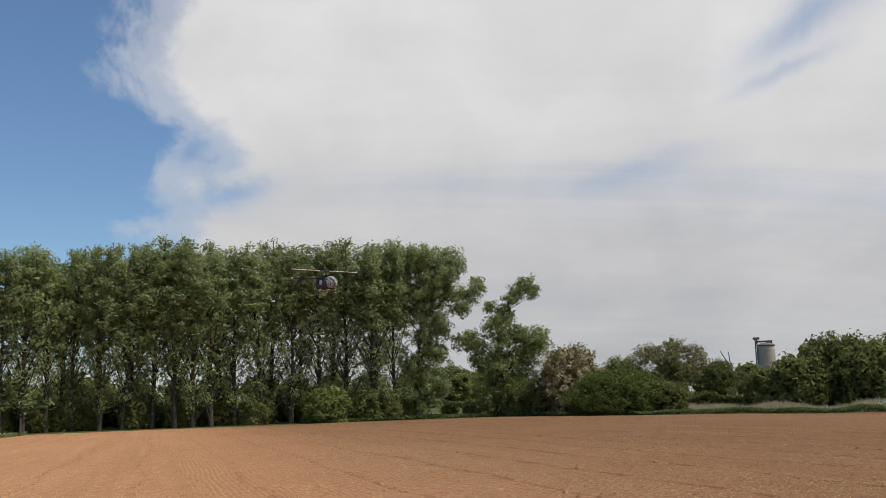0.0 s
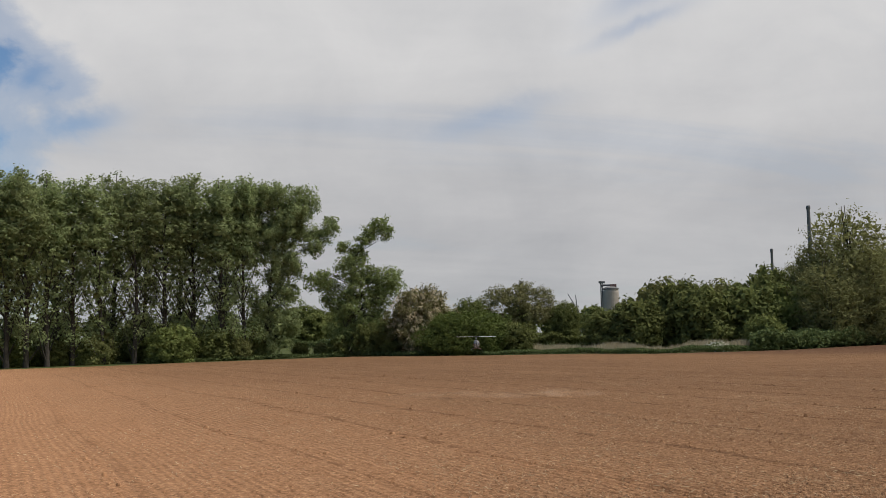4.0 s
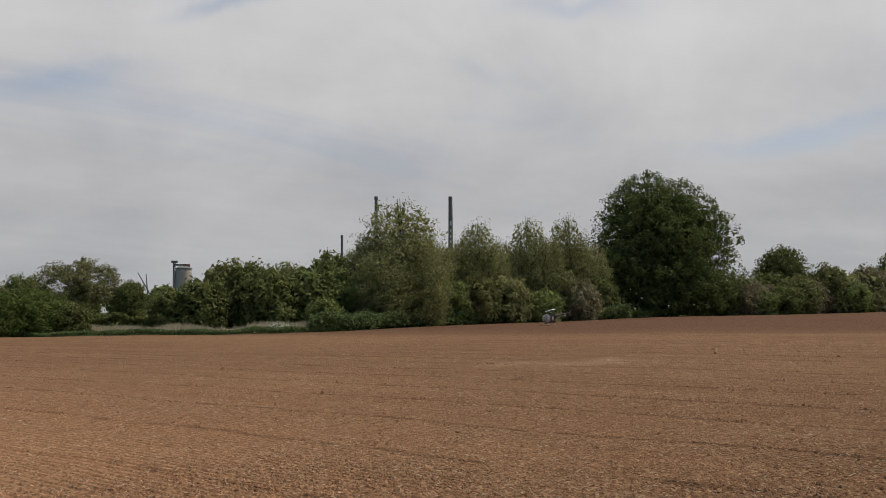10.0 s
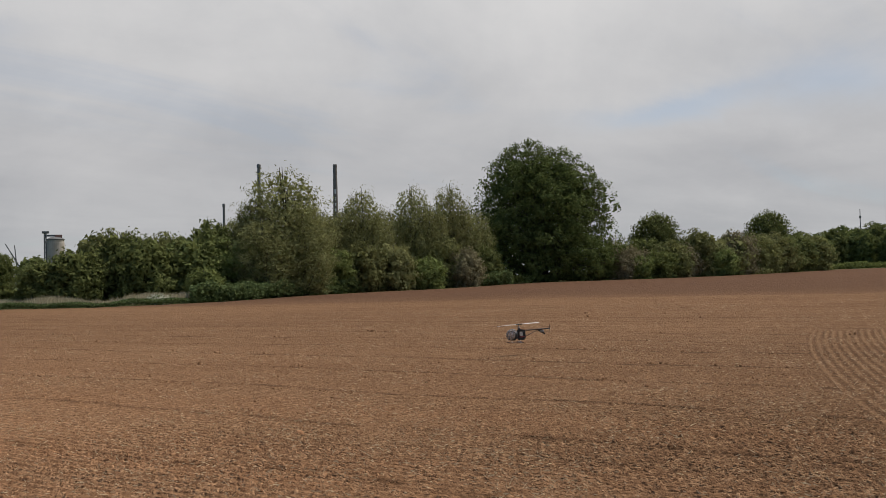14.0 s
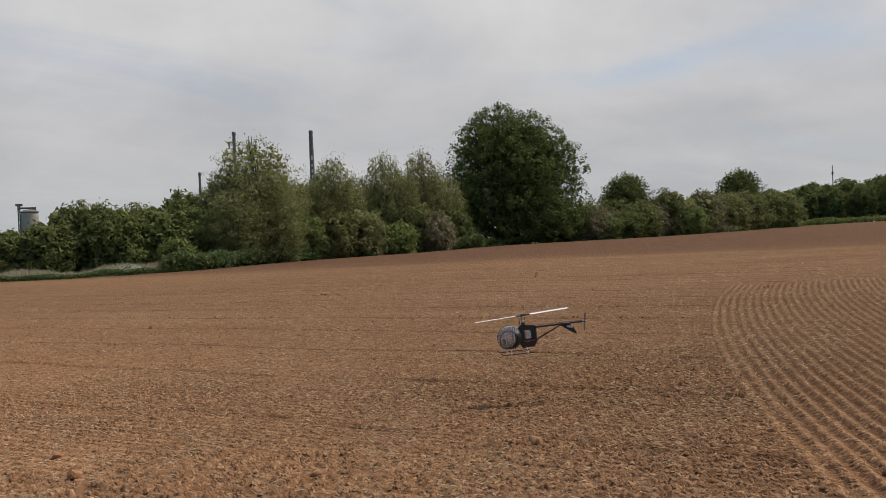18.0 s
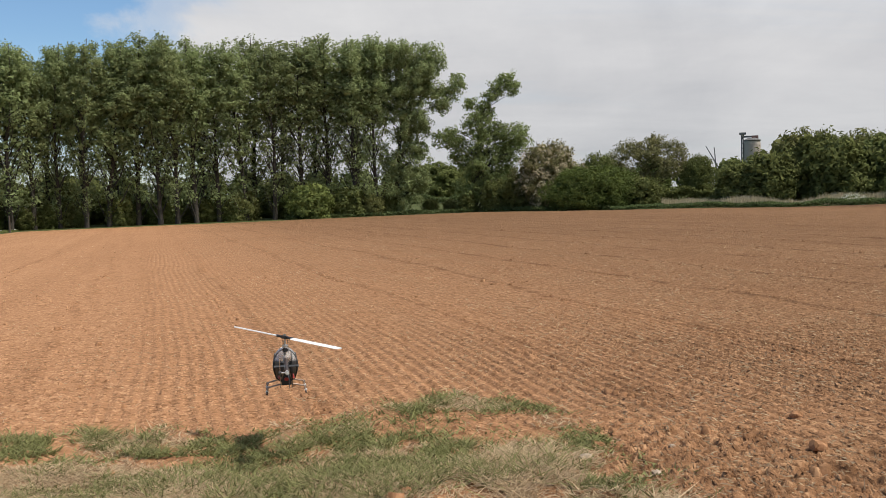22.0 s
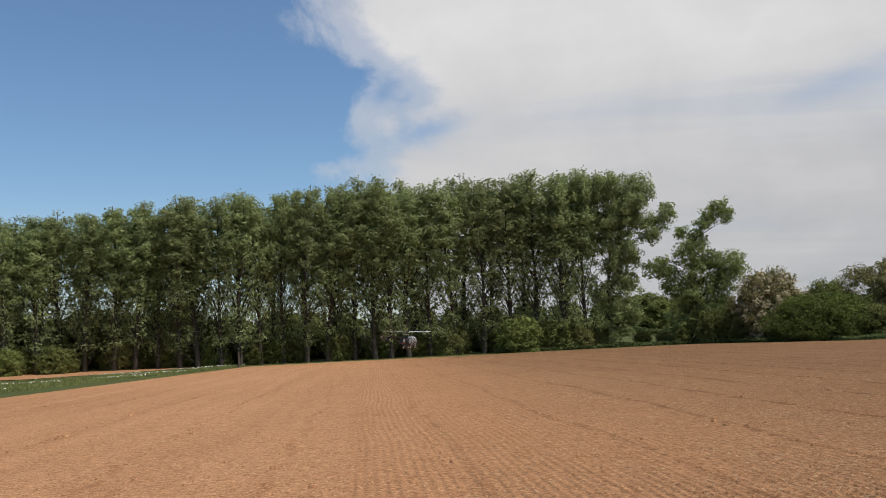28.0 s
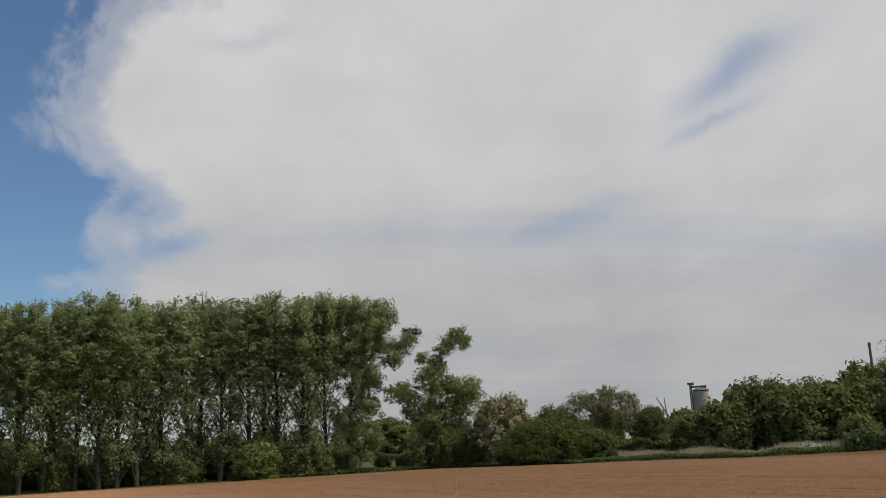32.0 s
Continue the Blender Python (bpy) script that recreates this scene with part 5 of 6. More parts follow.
def verge_grass():
    """The ragged grass margin at the camera's feet, green tufts in dry thatch."""
    rng = np.random.default_rng(91)
    for name, n, mat, lab, tall, wide, lean in (("grass_margin", 240000, GRASS_BLADE, "green grass tufts on the ragged field margin", 0.052, 0.0075, 1.5),
                                                ("dry_thatch", 300000, DRY_GRASS, "dry bleached grass and straw on the field margin", 0.036, 0.005, 2.2)):
        yaw = rng.uniform(-24, 60, n)
        edge = np.interp(yaw, *zip(*VERGE)) - 0.1 + 0.45 * fbm(yaw * 0.35, yaw * 0, 7, 3)
        d = edge - np.where(rng.random(n) < 0.85, rng.uniform(-0.1, 1, n) * 2.3, rng.uniform(2.3, 6, n))
        x, y = -np.sin(np.radians(yaw)) * d, np.cos(np.radians(yaw)) * d
        green = sum(np.exp(-((x - a) ** 2 + (y - c) ** 2) / (r * r)) for a, c, r in TUFTS)
        if name == "grass_margin":
            chance = 0.74 * np.minimum(green, 1.0) * np.clip(0.5 + 2.6 * fbm(x * 5, y * 5, 44, 2), 0, 1) + 0.3 * np.clip(0.05 + 4 * fbm(x * 1.4, y * 1.4, 15, 3), 0, 1) * np.clip((edge - d) / 0.5, 0, 1)
        else:
            chance = np.clip(0.72 + 2.4 * fbm(x * 1.6, y * 1.6, 14, 3), 0, 1) * np.clip((edge - d) / 0.4, 0, 1)
        keep = (rng.uniform(0, 1, n) < chance) & (d > 0.8)
        x, y = x[keep], y[keep]
        bit = np.clip(1 + 1.2 * fbm(x * 1.5, y * 1.5, 44, 2), 0.5, 1.6)
        tagged(card_mesh(name, blades(rng, x, y, soil_height(x, y) + 0.002, tall * bit, wide, lean), mat), lab, "grass", kind="stuff")


def lawn_flowers():
    rng = np.random.default_rng(92)
    n = 24000
    k = rng.uniform(0, 1, n)
    a, b = np.array((-27.3, 37.0)), np.array((-40.3, 97.0))
    p = a + (b - a) * k[:, None] + np.array((-1.0, -0.1)) * (rng.uniform(0.2, 1, n) * np.interp(k, [0, 1], [20, 4]))[:, None]
    tagged(card_mesh("lawn_grass", blades(rng, p[:, 0], p[:, 1], terrain(p[:, 0], p[:, 1]) - 0.04, 0.2, 0.035, 0.5), LAWN_BLADE), "green grass of the lawn strip", "grass", kind="stuff")
    p = p[fbm(p[:, 0] * 0.3, p[:, 1] * 0.3, 3, 2) > 0.12][:700]
    z = terrain(p[:, 0], p[:, 1]) + 0.16
    tagged(card_mesh("lawn_flowers", leaf_cards(rng, np.column_stack([p, z]), 0.055, 0.9, 2.0), PETAL), "white flowers dotted over the lawn strip", "flowers", kind="stuff")


STONES = [(1.07, 5.13, 0.05, 1, "stone", "pale rounded stone lying on the grassy margin"), (1.4, 4.75, 0.03, 1, "stone", "pale rounded stone lying on the grassy margin"), (1.66, 5.35, 0.028, 1, "stone", "pale rounded stone lying on the grassy margin"),
          (2.52, 5.18, 0.06, 0, "clod", "fist-sized brown clod on the tilled earth"), (3.71, 3.79, 0.055, 0, "clod", "fist-sized brown clod on the tilled earth"), (2.71, 5.97, 0.045, 0, "clod", "fist-sized brown clod on the tilled earth"), (5.68, 8.52, 0.06, 0, "clod", "fist-sized brown clod on the tilled earth")]


def stones():
    """Pale stones and big clods by the margin."""
    pale = plain("pale_stone", (0.36, 0.28, 0.2), 0.85, 0, 0.2, 30, 0.004)
    for i, (x, y, r, mat, name, lab) in enumerate(STONES):
        bm = bmesh.new()
        bmesh.ops.create_icosphere(bm, subdivisions=2, radius=r)
        for v in bm.verts:
            v.co *= 1 + 0.35 * noise.noise(v.co / r * 1.3 + Vector((i * 3.1, 0, 0)))
            v.co.z *= 0.62
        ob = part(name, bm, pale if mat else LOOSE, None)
        ob.location = (x, y, float(soil_height(np.array([x]), np.array([y]))[0]) + r * 0.25)
        tagged(ob, lab, name, group="stones by the margin" if mat else "big clods by the margin")


clod_field()
verge_grass()
stones()
lawn_flowers()


# ---- the model helicopter ----
BLACK = plain("black_plate", (0.012, 0.012, 0.013), 0.45, 0, 0.2, 40)
SHELL = plain("dark_canopy_shell", (0.03, 0.028, 0.028), 0.3, 0, 0.15, 20)
BLADE_WHITE = plain("white_blade", (0.78, 0.78, 0.77), 0.35, 0, 0.04, 12)
ALLOY = plain("bright_alloy", (0.6, 0.6, 0.6), 0.3, 0.9, 0.1, 30)
DARK_METAL = plain("dark_metal", (0.06, 0.06, 0.065), 0.4, 0.6, 0.1, 30)
BOOM_BROWN = plain("brown_boom", (0.05, 0.028, 0.02), 0.4, 0.1, 0.15, 25)
TAIL_BROWN = plain("tan_tail_blade", (0.28, 0.18, 0.12), 0.4, 0, 0.15, 25)
SKID_BROWN = plain("brown_skid", (0.07, 0.035, 0.025), 0.5, 0, 0.15, 25)
TAN_TUBE = plain("tan_tube", (0.38, 0.27, 0.21), 0.5, 0.2)
RED = plain("red_lead", (0.33, 0.03, 0.02), 0.45)
WHITE_CLIP = plain("white_plastic", (0.75, 0.74, 0.72), 0.4)
GREY_SEAT = plain("grey_seat", (0.3, 0.28, 0.26), 0.7)
SILVER = plain("silver_engine", (0.5, 0.5, 0.5), 0.35, 0.7, 0.2, 60)


def glass():
    m, t, b = material("smoky_canopy")
    b.inputs["Base Color"].default_value = (0.8, 0.79, 0.78, 1)
    b.inputs["Transmission Weight"].default_value = 0.82
    b.inputs["Roughness"].default_value = 0.06
    b.inputs["IOR"].default_value = 1.42
    return m


CLEAR = glass()


def rod(name, a, b, r, mat, parent, label="", sides=10, r2=None):
    verts, faces = [], []
    a, b = np.array(a, float), np.array(b, float)
    tube(verts, faces, [a, b], [r, r if r2 is None else r2], sides)
    faces.append(tuple(range(sides))[::-1])
    return mesh_object(name, verts, faces, mat, parent, label, smooth=False)


def bent_rod(name, pts, r, mat, parent, label="", sides=8):
    verts, faces = [], []
    tube(verts, faces, [np.array(p, float) for p in pts], [r] * len(pts), sides)
    faces.append(tuple(range(sides))[::-1])
    return mesh_object(name, verts, faces, mat, parent, label, smooth=True)


def plate(name, outline, y0, y1, mat, parent, label=""):
    """A flat plate in the x-z plane between two y."""
    n = len(outline)
    verts = [(x, y0, z) for x, z in outline] + [(x, y1, z) for x, z in outline]
    faces = [tuple(range(n)), tuple(range(2 * n - 1, n - 1, -1))] + [(i, i + n, (i + 1) % n + n, (i + 1) % n) for i in range(n)]
    bm = bmesh.new()
    vs = [bm.verts.new(v) for v in verts]
    for f in faces:
        bm.faces.new([vs[i] for i in f])
    bmesh.ops.recalc_face_normals(bm, faces=bm.faces[:])
    return part(name, bm, mat, parent, label)


def block(name, centre, size, mat, parent, label="", bevel=0.004):
    bm = bmesh.new()
    bmesh.ops.create_cube(bm, size=1, matrix=Matrix.Translation(centre) @ Matrix.Diagonal((*size, 1)))
    bmesh.ops.bevel(bm, geom=bm.edges[:], offset=bevel, segments=2, affect="EDGES")
    return part(name, bm, mat, parent, label)


def bubble(name, keep, mat, parent, scale=(0.125, 0.086, 0.122), grow=1.0, label="", thick=0.0):
    """Part of the egg-shaped cabin: the faces whose centre passes keep."""
    bm = bmesh.new()
    bmesh.ops.create_uvsphere(bm, u_segments=36, v_segments=22, radius=1)
    for v in bm.verts:
        x, y, z = v.co
        v.co = Vector((x * scale[0], y * scale[1] * (1 - 0.1 * max(0, x)), z * scale[2] * (1 - 0.06 * max(0, -z)))) * grow
    bmesh.ops.delete(bm, geom=[f for f in bm.faces if not keep(f.calc_center_median() / grow)], context="FACES")
    if thick:
        geom = bmesh.ops.extrude_face_region(bm, geom=bm.faces[:])
        for v in geom["geom"]:
            if isinstance(v, bmesh.types.BMVert):
                v.co *= 1 - thick
        bmesh.ops.recalc_face_normals(bm, faces=bm.faces[:])
    return part(name, bm, mat, parent, label, smooth=True)


def blade_mesh(name, length, chord, thick, root, mat, parent, label, axis="X", sign=1, pitch=5):
    """A rotor blade with an aerofoil-like section."""
    sec = [(0.35, 0.0), (0.25, 0.5), (0.0, 0.5), (-0.65, 0.05), (-0.65, -0.05), (0.0, -0.35), (0.25, -0.4)]
    verts, faces = [], []
    n = len(sec)
    c, s = math.cos(radians(pitch)), math.sin(radians(pitch))
    for k, (r, w) in enumerate([(root, 0.6), (root + 0.05 * length, 1.0), (length * 0.97, 1.0), (length, 0.7)]):
        for a, h in sec:
            u, v = a * chord * w, h * thick
            verts.append((r * sign, (u * c - v * s) * sign, u * s + v * c))
    for k in range(3):
        for i in range(n):
            j = (i + 1) % n
            faces.append((k * n + i, k * n + j, (k + 1) * n + j, (k + 1) * n + i))
    faces += [tuple(range(n))[::-1], tuple(range(3 * n, 4 * n))]
    if axis == "Z":
        verts = [(z, y, x) for x, y, z in verts]
    return mesh_object(name, verts, faces, mat, parent, label)


def helicopter():
    heli = new("model_helicopter")
    tagged(heli, "radio-controlled model helicopter with smoky bubble cabin and white blades, flying low", "helicopter")
    shell = bubble("cabin_shell", lambda c: (c.x < -0.045 + 0.5 * max(0, -c.z - 0.03) and c.z < 0.04) or c.z < -0.085, SHELL, heli, label="glossy dark cabin shell")
    bubble("canopy", lambda c: not ((c.x < -0.045 + 0.5 * max(0, -c.z - 0.03) and c.z < 0.04) or c.z < -0.085), CLEAR, heli, label="smoke-tinted bubble canopy", thick=0.012)
    for s in (-1, 1):
        ring = [(0.02 + 0.088 * math.cos(a), s * 0.1 * (0.93 - 0.25 * math.cos(a) ** 2 * 0.3), -0.012 + 0.088 * math.sin(a)) for a in np.linspace(0, 2 * math.pi, 25)]
        ring = [(x, s * 0.087 * math.sqrt(max(0.05, 1 - (x / 0.128) ** 2 - (z / 0.126) ** 2)), z) for x, _, z in ring]
        bent_rod("door_rim", ring, 0.0035, BLACK, heli, sides=6)
    arch = [(0.124 * math.cos(a), 0, 0.122 * math.sin(a)) for a in np.linspace(radians(-60), radians(115), 20)]
    bent_rod("canopy_rib", arch, 0.003, BLACK, heli, sides=6)
    bent_rod("canopy_rim", [(-0.045, 0.08 * math.cos(a), 0.113 * math.sin(a)) for a in np.linspace(0, 2 * math.pi, 29)], 0.004, BLACK, heli, sides=6)
    for s in (-1, 1):
        seat = block("seat", (-0.02, s * 0.034, -0.055), (0.07, 0.052, 0.03), GREY_SEAT, heli, bevel=0.01)
        block("seat_back", (-0.055, s * 0.034, -0.005), (0.02, 0.052, 0.09), GREY_SEAT, seat, bevel=0.008)
    block("instrument_console", (0.062, 0, -0.04), (0.025, 0.045, 0.07), BLACK, heli, bevel=0.006)
    bent_rod("control_stick", [(0.02, 0.04, -0.07), (0.03, 0.04, -0.03), (0.025, 0.04, 0.0)], 0.003, DARK_METAL, heli)
    block("landing_lamp", (0.095, 0, -0.098), (0.02, 0.025, 0.018), WHITE_CLIP, heli, "white nose lamp", 0.006)
    for s in (-1, 1):
        outline = [(-0.1, 0.085), (-0.13, 0.115), (-0.245, 0.1), (-0.268, 0.09), (-0.258, 0.03), (-0.262, -0.03), (-0.238, -0.105), (-0.12, -0.112), (-0.09, -0.06)]
        bar = [[(-0.1, 0.085), (-0.13, 0.115), (-0.268, 0.092), (-0.262, 0.062), (-0.1, 0.062)], [(-0.1, 0.062), (-0.145, 0.062), (-0.145, -0.03), (-0.1, -0.03)],
               [(-0.222, 0.062), (-0.262, 0.062), (-0.258, -0.03), (-0.222, -0.03)], [(-0.09, -0.03), (-0.26, -0.03), (-0.238, -0.105), (-0.12, -0.112), (-0.09, -0.06)]]
        for o in bar:
            plate("side_plate", o, s * 0.039 - 0.0015, s * 0.039 + 0.0015, BLACK, heli)
    block("engine", (-0.185, 0, 0.012), (0.055, 0.055, 0.075), SILVER, heli, "silver engine block seen through the frame", 0.006)
    block("battery_tray", (-0.165, 0, -0.08), (0.12, 0.06, 0.03), BLACK, heli)
    block("receiver", (-0.215, 0.0, 0.045), (0.03, 0.05, 0.02), DARK_METAL, heli)
    bent_rod("red_lead", [(-0.13, 0.044, -0.045), (-0.17, 0.05, -0.05), (-0.21, 0.05, -0.04), (-0.255, 0.03, -0.05)], 0.006, RED, heli, "red power lead")
    bent_rod("red_lead", [(-0.14, -0.044, -0.04), (-0.19, -0.05, -0.055), (-0.25, -0.03, -0.045)], 0.006, RED, heli, "red power lead")
    block("rear_bulkhead", (-0.262, 0, -0.01), (0.006, 0.066, 0.14), BLACK, heli, bevel=0.002)
    block("motor_can", (-0.275, 0.0, -0.045), (0.02, 0.028, 0.02), RED, heli, "red motor housing", 0.005)
    rod("mast", (-0.143, 0, 0.09), (-0.143, 0, 0.208), 0.0055, ALLOY, heli)
    block("mast_bearing", (-0.143, 0, 0.125), (0.03, 0.035, 0.025), DARK_METAL, heli)
    rod("swashplate", (-0.143, 0, 0.148), (-0.143, 0, 0.156), 0.022, ALLOY, heli, sides=16)
    for a in (40, 160, 280):
        x, y = -0.143 + 0.02 * math.cos(radians(a)), 0.02 * math.sin(radians(a))
        rod("control_link", (x, y, 0.1), (x, y, 0.19), 0.0022, DARK_METAL, heli, sides=6)
    bent_rod("canopy_post", [(-0.1, 0, 0.115), (-0.112, 0, 0.14), (-0.118, 0, 0.165)], 0.004, BLACK, heli)
    rod("tail_boom", (-0.262, 0, 0.08), (-0.75, 0, 0.088), 0.011, BOOM_BROWN, heli, "dark brown tail boom", 12)
    for s in (-1, 1):
        rod("boom_strut", (-0.25, s * 0.03, -0.05), (-0.52, s * 0.01, 0.074), 0.0045, BOOM_BROWN, heli)
    rod("tail_drive_rod", (-0.26, 0.014, 0.1), (-0.73, 0.014, 0.1), 0.002, DARK_METAL, heli, sides=6)
    fin = plate("tail_fin", [(-0.5, 0.1), (-0.58, 0.1), (-0.645, 0.05), (-0.68, -0.022), (-0.662, -0.027), (-0.57, 0.032), (-0.51, 0.076)], -0.014, -0.011, BLACK, heli, "black triangular tail fin")
    for k in range(3):
        plate("fin_mark", [(-0.585 - 0.022 * k, 0.06), (-0.6 - 0.022 * k, 0.06), (-0.602 - 0.022 * k, 0.042 - 0.006 * k), (-0.587 - 0.022 * k, 0.042 - 0.006 * k)], -0.0105, -0.0095, WHITE_CLIP, fin, "pale mark")
    plate("tail_stabiliser", [(-0.54, 0.092), (-0.6, 0.092), (-0.6, 0.095), (-0.54, 0.095)], -0.075, 0.075, BLACK, heli)
    block("tail_gearbox", (-0.755, 0.0, 0.088), (0.035, 0.024, 0.026), ALLOY, heli, bevel=0.006)
    rod("tail_shaft", (-0.755, 0, 0.088), (-0.755, 0.04, 0.088), 0.004, ALLOY, heli)
    block("tail_cap", (-0.78, 0, 0.088), (0.018, 0.02, 0.02), WHITE_CLIP, heli, "white tail light", 0.006)
    for s in (-1, 1):
        bent_rod("skid", [(0.12, s * 0.126, -0.138), (0.1, s * 0.126, -0.148), (0.06, s * 0.126, -0.152), (-0.2, s * 0.126, -0.152), (-0.215, s * 0.126, -0.15)], 0.006, SKID_BROWN, heli, "dark brown landing skid")
    for x in (0.02, -0.145):
        bent_rod("cross_tube", [(x, -0.126, -0.148), (x, -0.115, -0.118), (x, -0.05, -0.104), (x, 0.05, -0.104), (x, 0.115, -0.118), (x, 0.126, -0.148)], 0.0055, TAN_TUBE, heli, "tan cross tube")
        for s in (-1, 1):
            block("skid_clamp", (x, s * 0.126, -0.147), (0.018, 0.018, 0.018), WHITE_CLIP, heli, "white skid clamp", 0.004)
    rotor = new("main_rotor")
    rotor.parent = heli
    block("rotor_head", (0, 0, 0), (0.055, 0.03, 0.022), DARK_METAL, rotor, bevel=0.005)
    rod("hub_cap", (0, 0, 0), (0, 0, 0.02), 0.009, ALLOY, rotor)
    for s in (-1, 1):
        rod("blade_grip", (s * 0.02, 0, 0), (s * 0.085, 0, 0), 0.009, DARK_METAL, rotor)
        blade_mesh("rotor_blade", 0.55, 0.046, 0.008, 0.075, BLADE_WHITE, rotor, "white rotor blade", sign=s)
    tail = new("tail_rotor")
    tail.parent = heli
    rod("tail_hub", (0, -0.008, 0), (0, 0.008, 0), 0.01, DARK_METAL, tail)
    for s in (-1, 1):
        blade_mesh("tail_blade", 0.085, 0.014, 0.003, 0.012, TAIL_BROWN, tail, "brown tail rotor blade", axis="X", sign=s, pitch=80)
    return heli, rotor, tail


HELI, ROTOR, TAIL = helicopter()


# ---- a car on the far road ----
def road_car(colour, label):
    paint = plain("car_paint", colour, 0.4)
    pane = plain("dark_window", (0.02, 0.022, 0.025), 0.15)
    rubber = plain("black_rubber", (0.015, 0.015, 0.015), 0.8)
    car = new("car")
    tagged(car, label, "car")
    plate("body", [(-1.5, 0.3), (1.5, 0.3), (1.55, 0.7), (0.9, 0.8), (0.5, 1.3), (-0.9, 1.35), (-1.5, 0.8)], -0.7, 0.7, paint, car)
    plate("window", [(0.78, 0.84), (0.46, 1.22), (-0.8, 1.26), (-1.0, 0.84)], -0.71, 0.71, pane, car, "dark side window")
    for x in (-0.95, 0.95):
        for s in (-1, 1):
            rod("wheel", (x, s * 0.52, 0.28), (x, s * 0.7, 0.28), 0.28, rubber, car, sides=16)
    return car


CAR = road_car((0.6, 0.07, 0.05), "small red car driving along the far road")
WHITE_CAR = road_car((0.8, 0.8, 0.79), "small white car driving along the far road")


# ---- dust raised by the rotor ----
def dust_material():
    m, t, b = material("floating_dust")
    co = t.nodes.new("ShaderNodeTexCoord").outputs["Object"]
    n = noise_tex(t, co, 1.1, 6, 0.65, 0.6)
    b.inputs["Base Color"].default_value = (0.62, 0.44, 0.3, 1)
    b.inputs["Roughness"].default_value = 1.0
    b.inputs["Specular IOR Level"].default_value = 0.0
    rim = ramp(t, n, [(0.4, (0, 0, 0)), (0.75, (0.15, 0.15, 0.15))])
    link(t, rim, b.inputs["Alpha"])
    return m


def dust_cloud():
    rng = np.random.default_rng(95)
    root = new("dust_cloud")
    tagged(root, "faint pale dust blown off the dry earth", "dust", kind="stuff")
    mat = dust_material()
    for k in range(4):
        bm = bmesh.new()
        bmesh.ops.create_icosphere(bm, subdivisions=3, radius=1)
        bmesh.ops.delete(bm, geom=[v for v in bm.verts if v.co.z < 0.05], context="VERTS")
        w, l, h = rng.uniform(0.9, 1.7), rng.uniform(0.7, 1.3), rng.uniform(0.1, 0.28)
        c = Vector((-1.8 + 1.2 * k, rng.uniform(-0.6, 0.6), 0))
        for v in bm.verts:
            v.co = Vector((v.co.x * w, v.co.y * l, v.co.z * h * (1 + 0.4 * noise.noise(v.co * 2.0 + c)))) + c
        ob = part("dust_puff", bm, mat, root, smooth=True)
        ob.visible_shadow = False
    return root


DUST = dust_cloud()


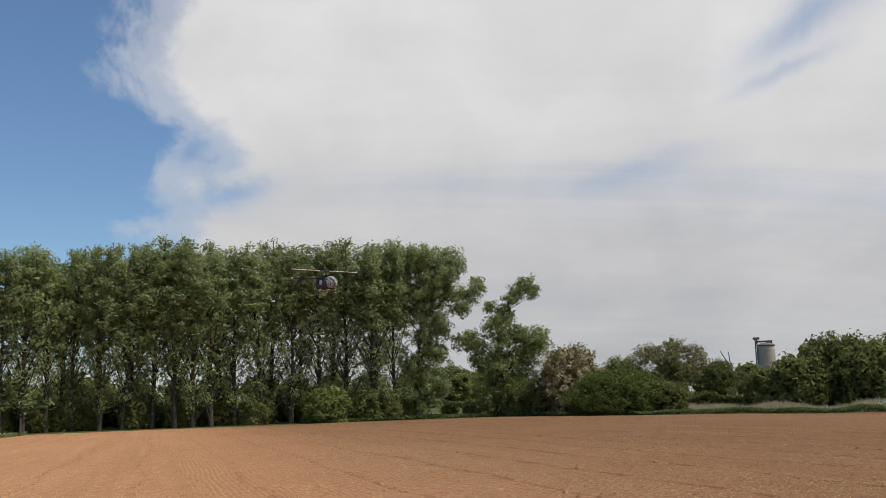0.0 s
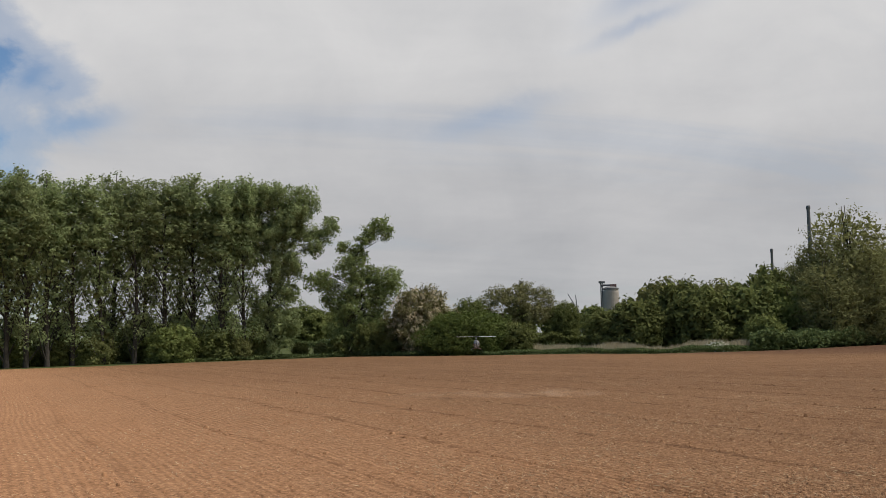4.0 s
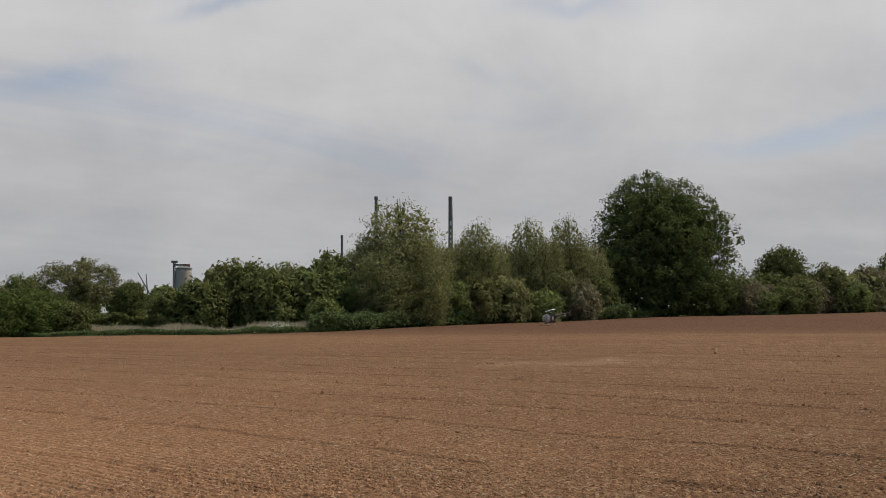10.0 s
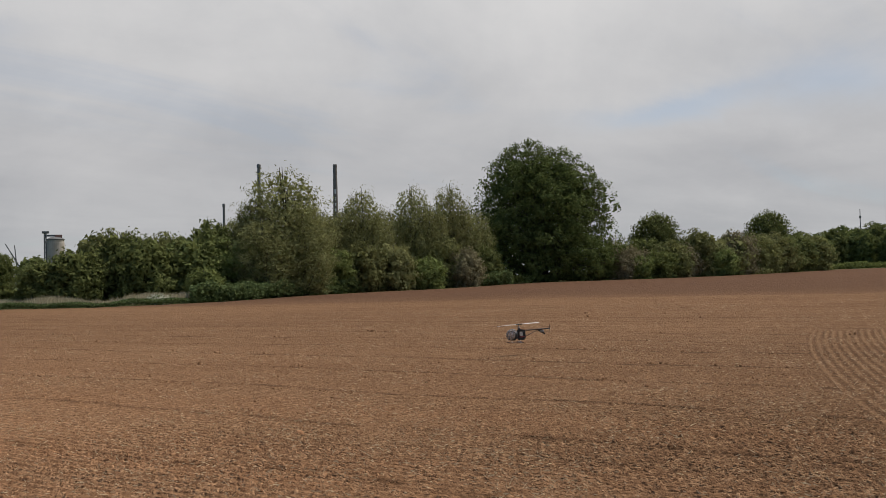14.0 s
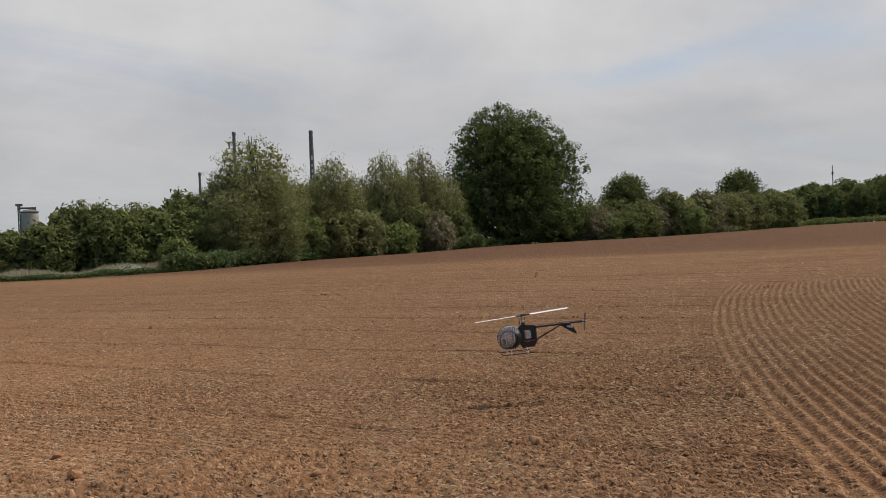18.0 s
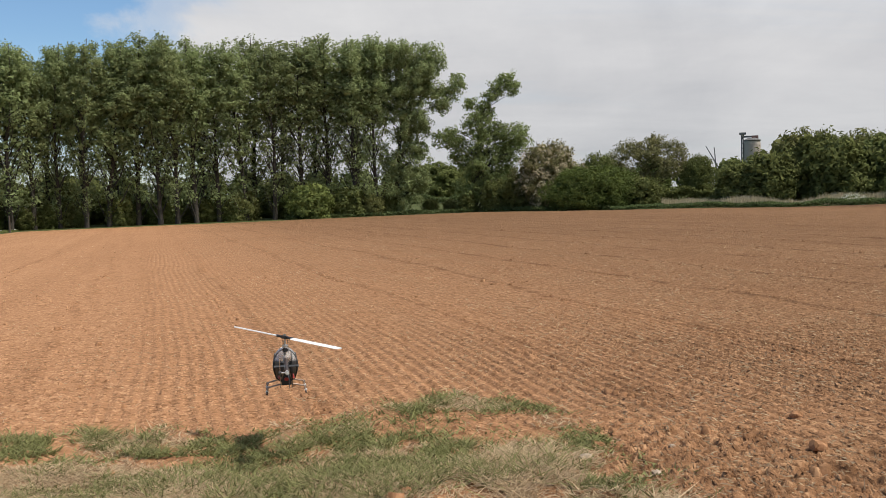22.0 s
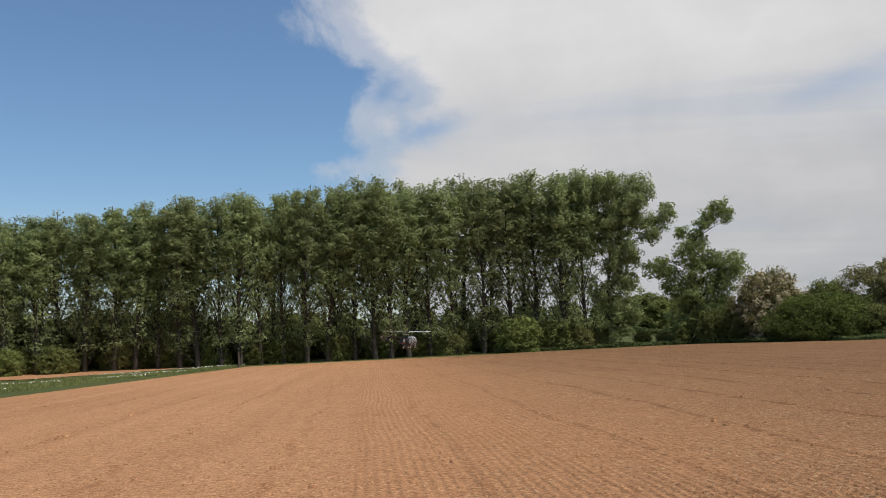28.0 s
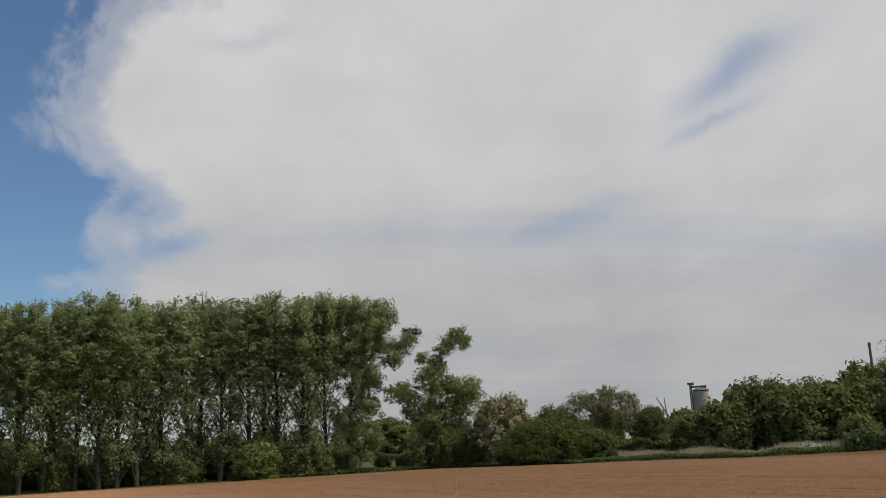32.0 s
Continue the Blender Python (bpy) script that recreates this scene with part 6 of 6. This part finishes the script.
# ---- movement ----
# seconds, place of the cabin's middle, heading and nose-down tilt
FLIGHT = [
    (0, -2.64, 16.17, 3.57, -115, 4), (0.5, -2.46, 19.53, 3.84, -125, 4), (1, -1.81, 23.57, 4.0, -135, 3), (1.5, -0.77, 26.59, 3.93, -148, 3),
    (2, 0.45, 28.61, 3.93, -160, 2), (2.5, 1.8, 29.63, 3.48, -167, 2), (3.5, 4.0, 27.6, 2.1, -182, 0), (4.5, 5.27, 23.91, 1.02, -194, -3), (5, 6.19, 22.6, 1.42, -196, -2),
    (5.5, 7.56, 22.54, 1.73, -198, -1), (6, 8.96, 22.5, 1.87, -200, 0), (6.5, 10.49, 22.6, 1.97, -208, 1), (7, 11.95, 22.47, 2.01, -215, 2),
    (7.5, 13.28, 22.19, 1.81, -228, 2), (8, 14.31, 21.49, 1.5, -240, 3), (8.5, 14.87, 20.43, 1.34, -248, 4), (9, 14.9, 19.0, 1.45, -256, 4),
    (9.5, 15.1, 18.1, 1.48, -263, 4), (10, 15.43, 17.43, 1.46, -270, 4), (10.5, 15.5, 16.68, 1.31, -277, 4), (11, 15.58, 16.16, 1.15, -286, 4),
    (11.5, 15.7, 15.76, 0.96, -294, 4), (12, 15.88, 15.59, 0.92, -303, 3), (12.5, 15.95, 15.4, 0.8, -306, 2), (13, 15.51, 14.9, 0.56, -308, 2),
    (13.5, 14.43, 13.77, 0.59, -308, 2), (14, 13.81, 12.93, 0.48, -308, 2), (14.5, 12.86, 11.71, 0.55, -308, 2), (15, 11.96, 10.44, 0.62, -308, 2),
    (15.5, 10.66, 8.8, 0.66, -308, 3), (17.5, 7.25, 4.76, 0.73, -309, 3), (18, 6.6, 4.5, 0.68, -308, 3), (18.5, 5.9, 4.32, 0.64, -306, 3),
    (19, 5.14, 4.5, 0.56, -306, 1), (19.5, 4.04, 4.49, 0.52, -306, -1), (20, 3.0, 4.61, 0.53, -308, -2), (20.5, 1.87, 4.9, 0.6, -316, -2),
    (21, 0.82, 5.3, 0.47, -338, -3), (21.5, -0.1, 5.54, 0.43, -350, -2), (22, -0.84, 5.81, 0.55, -351, 0), (22.5, -1.36, 6.16, 0.60, -353, 1),
    (23, -1.81, 6.78, 0.65, -357, 2), (23.5, -2.09, 7.16, 0.64, -357, 2), (24, -2.4, 7.97, 0.56, -358, 3), (24.5, -2.58, 8.59, 0.48, -357, 3),
    (25, -2.85, 9.43, 0.48, -356, 3), (25.5, -3.08, 10.21, 0.54, -355, 3), (26.5, -4.3, 14.3, 0.7, -382, 3), (27.5, -5.04, 19.14, 0.99, -428, 2), (28, -4.84, 20.75, 1.5, -462, 2),
    (28.5, -4.55, 23.36, 1.97, -471, 2), (29, -3.84, 24.99, 2.56, -480, 3), (29.5, -3.1, 26.55, 3.1, -483, 3), (30, -2.39, 27.04, 3.72, -486, 3),
    (30.5, -1.21, 27.55, 3.9, -487, 3), (31, -0.31, 28.0, 4.37, -488, 4), (31.5, 0.49, 29.9, 5.21, -489, 4), (32, 1.87, 32.83, 5.69, -490, 4),
]
# how the blades stand to the line of sight at each full second, in degrees
BLADE_AT = [0, 0, 55, 20, 10, 0, 70, 33, 40, 8, 78, 5, 80, 0, 40, 85, 50, 20, 32, 27, 128, 0, 128, 28, 88, 60, 30, 30, 5, 80, 60, 5, 75]
# how far the spinning disc leans over to the viewer's right at each full second
LEAN_AT = [0, 0, 0, 0, 0, 0, 0, 0, 0, 0, 0, 0, 0, 0, 0, 0, 0, 0, -1, -4, 0, 1.6, 4, 3.2, 0, 3, 2, 0, 0, 0, 0, 0, 0]


def motions():
    walk(HELI, [(t, pose(x, y, z, 0, 0, h + 90) @ pose(0, 0, 0, 0, tilt, 0)) for t, x, y, z, h, tilt in FLIGHT])
    ts = [r[0] for r in FLIGHT]
    turn, sights = [], []
    for k, phi in enumerate(BLADE_AT):
        x, y = np.interp(k, ts, [r[1] for r in FLIGHT]), np.interp(k, ts, [r[2] for r in FLIGHT])
        cx, cy = np.interp(k, [r[0] for r in PATH], [r[1] for r in PATH]), np.interp(k, [r[0] for r in PATH], [r[2] for r in PATH])
        sight = math.degrees(math.atan2(-(x - cx), y - cy))
        heading = np.interp(k, ts, [r[4] for r in FLIGHT])
        local = (sight + phi - heading - 90) % 180
        sights.append(sight - heading)
        if turn:
            local += 180 * math.floor((turn[-1] + 2430 - local) / 180)
        turn.append(local)
    rows, tail = [], []
    for i in range(32 * 30 + 1):
        a, lean, s = (float(np.interp(i / 30, range(33), v)) for v in (turn, LEAN_AT, sights))
        axis = Vector((math.cos(radians(s)), math.sin(radians(s)), 0))
        rows.append((i / 30, pose(-0.143, 0, 0.209) @ Matrix.Rotation(radians(lean), 4, axis) @ pose(0, 0, 0, 0, 0, a)))
        tail.append((i / 30, pose(-0.755, 0.042, 0.088, 0, (78.0 * i + 82) % 360, 0)))
    walk(ROTOR, rows)
    walk(TAIL, tail)
    drive = []
    for i in range(33):
        x = 10.8 - 11.0 * (i - 21)
        drive.append((i, pose(x, 280, float(terrain(x, 280)), 0, 0, 180)))
    walk(CAR, drive)
    drive = []
    for i in range(33):
        x = 2.4 - 11.0 * (i - 5)
        drive.append((i, pose(x, 276, float(terrain(x, 276)), 0, 0, 180)))
    walk(WHITE_CAR, drive)
    low = [(0, 4.5, 26, -0.8), (3.4, 5.0, 25.6, -0.6), (4.2, 5.4, 25.4, 0.06), (5, 7.2, 24.2, 0.08), (6, 10.5, 23.8, 0.08), (7, 13, 23.2, 0.07), (8, 15.5, 22.4, 0.07), (9, 17.6, 21.4, 0.08),
           (10, 18.6, 20.2, 0.07), (11, 18.8, 19.2, 0.06), (12.2, 18.5, 18.5, -0.6), (32, 18.5, 18.5, -0.8)]
    walk(DUST, [(t, pose(x, y, z, 0, 0, -12)) for t, x, y, z in low])


motions()
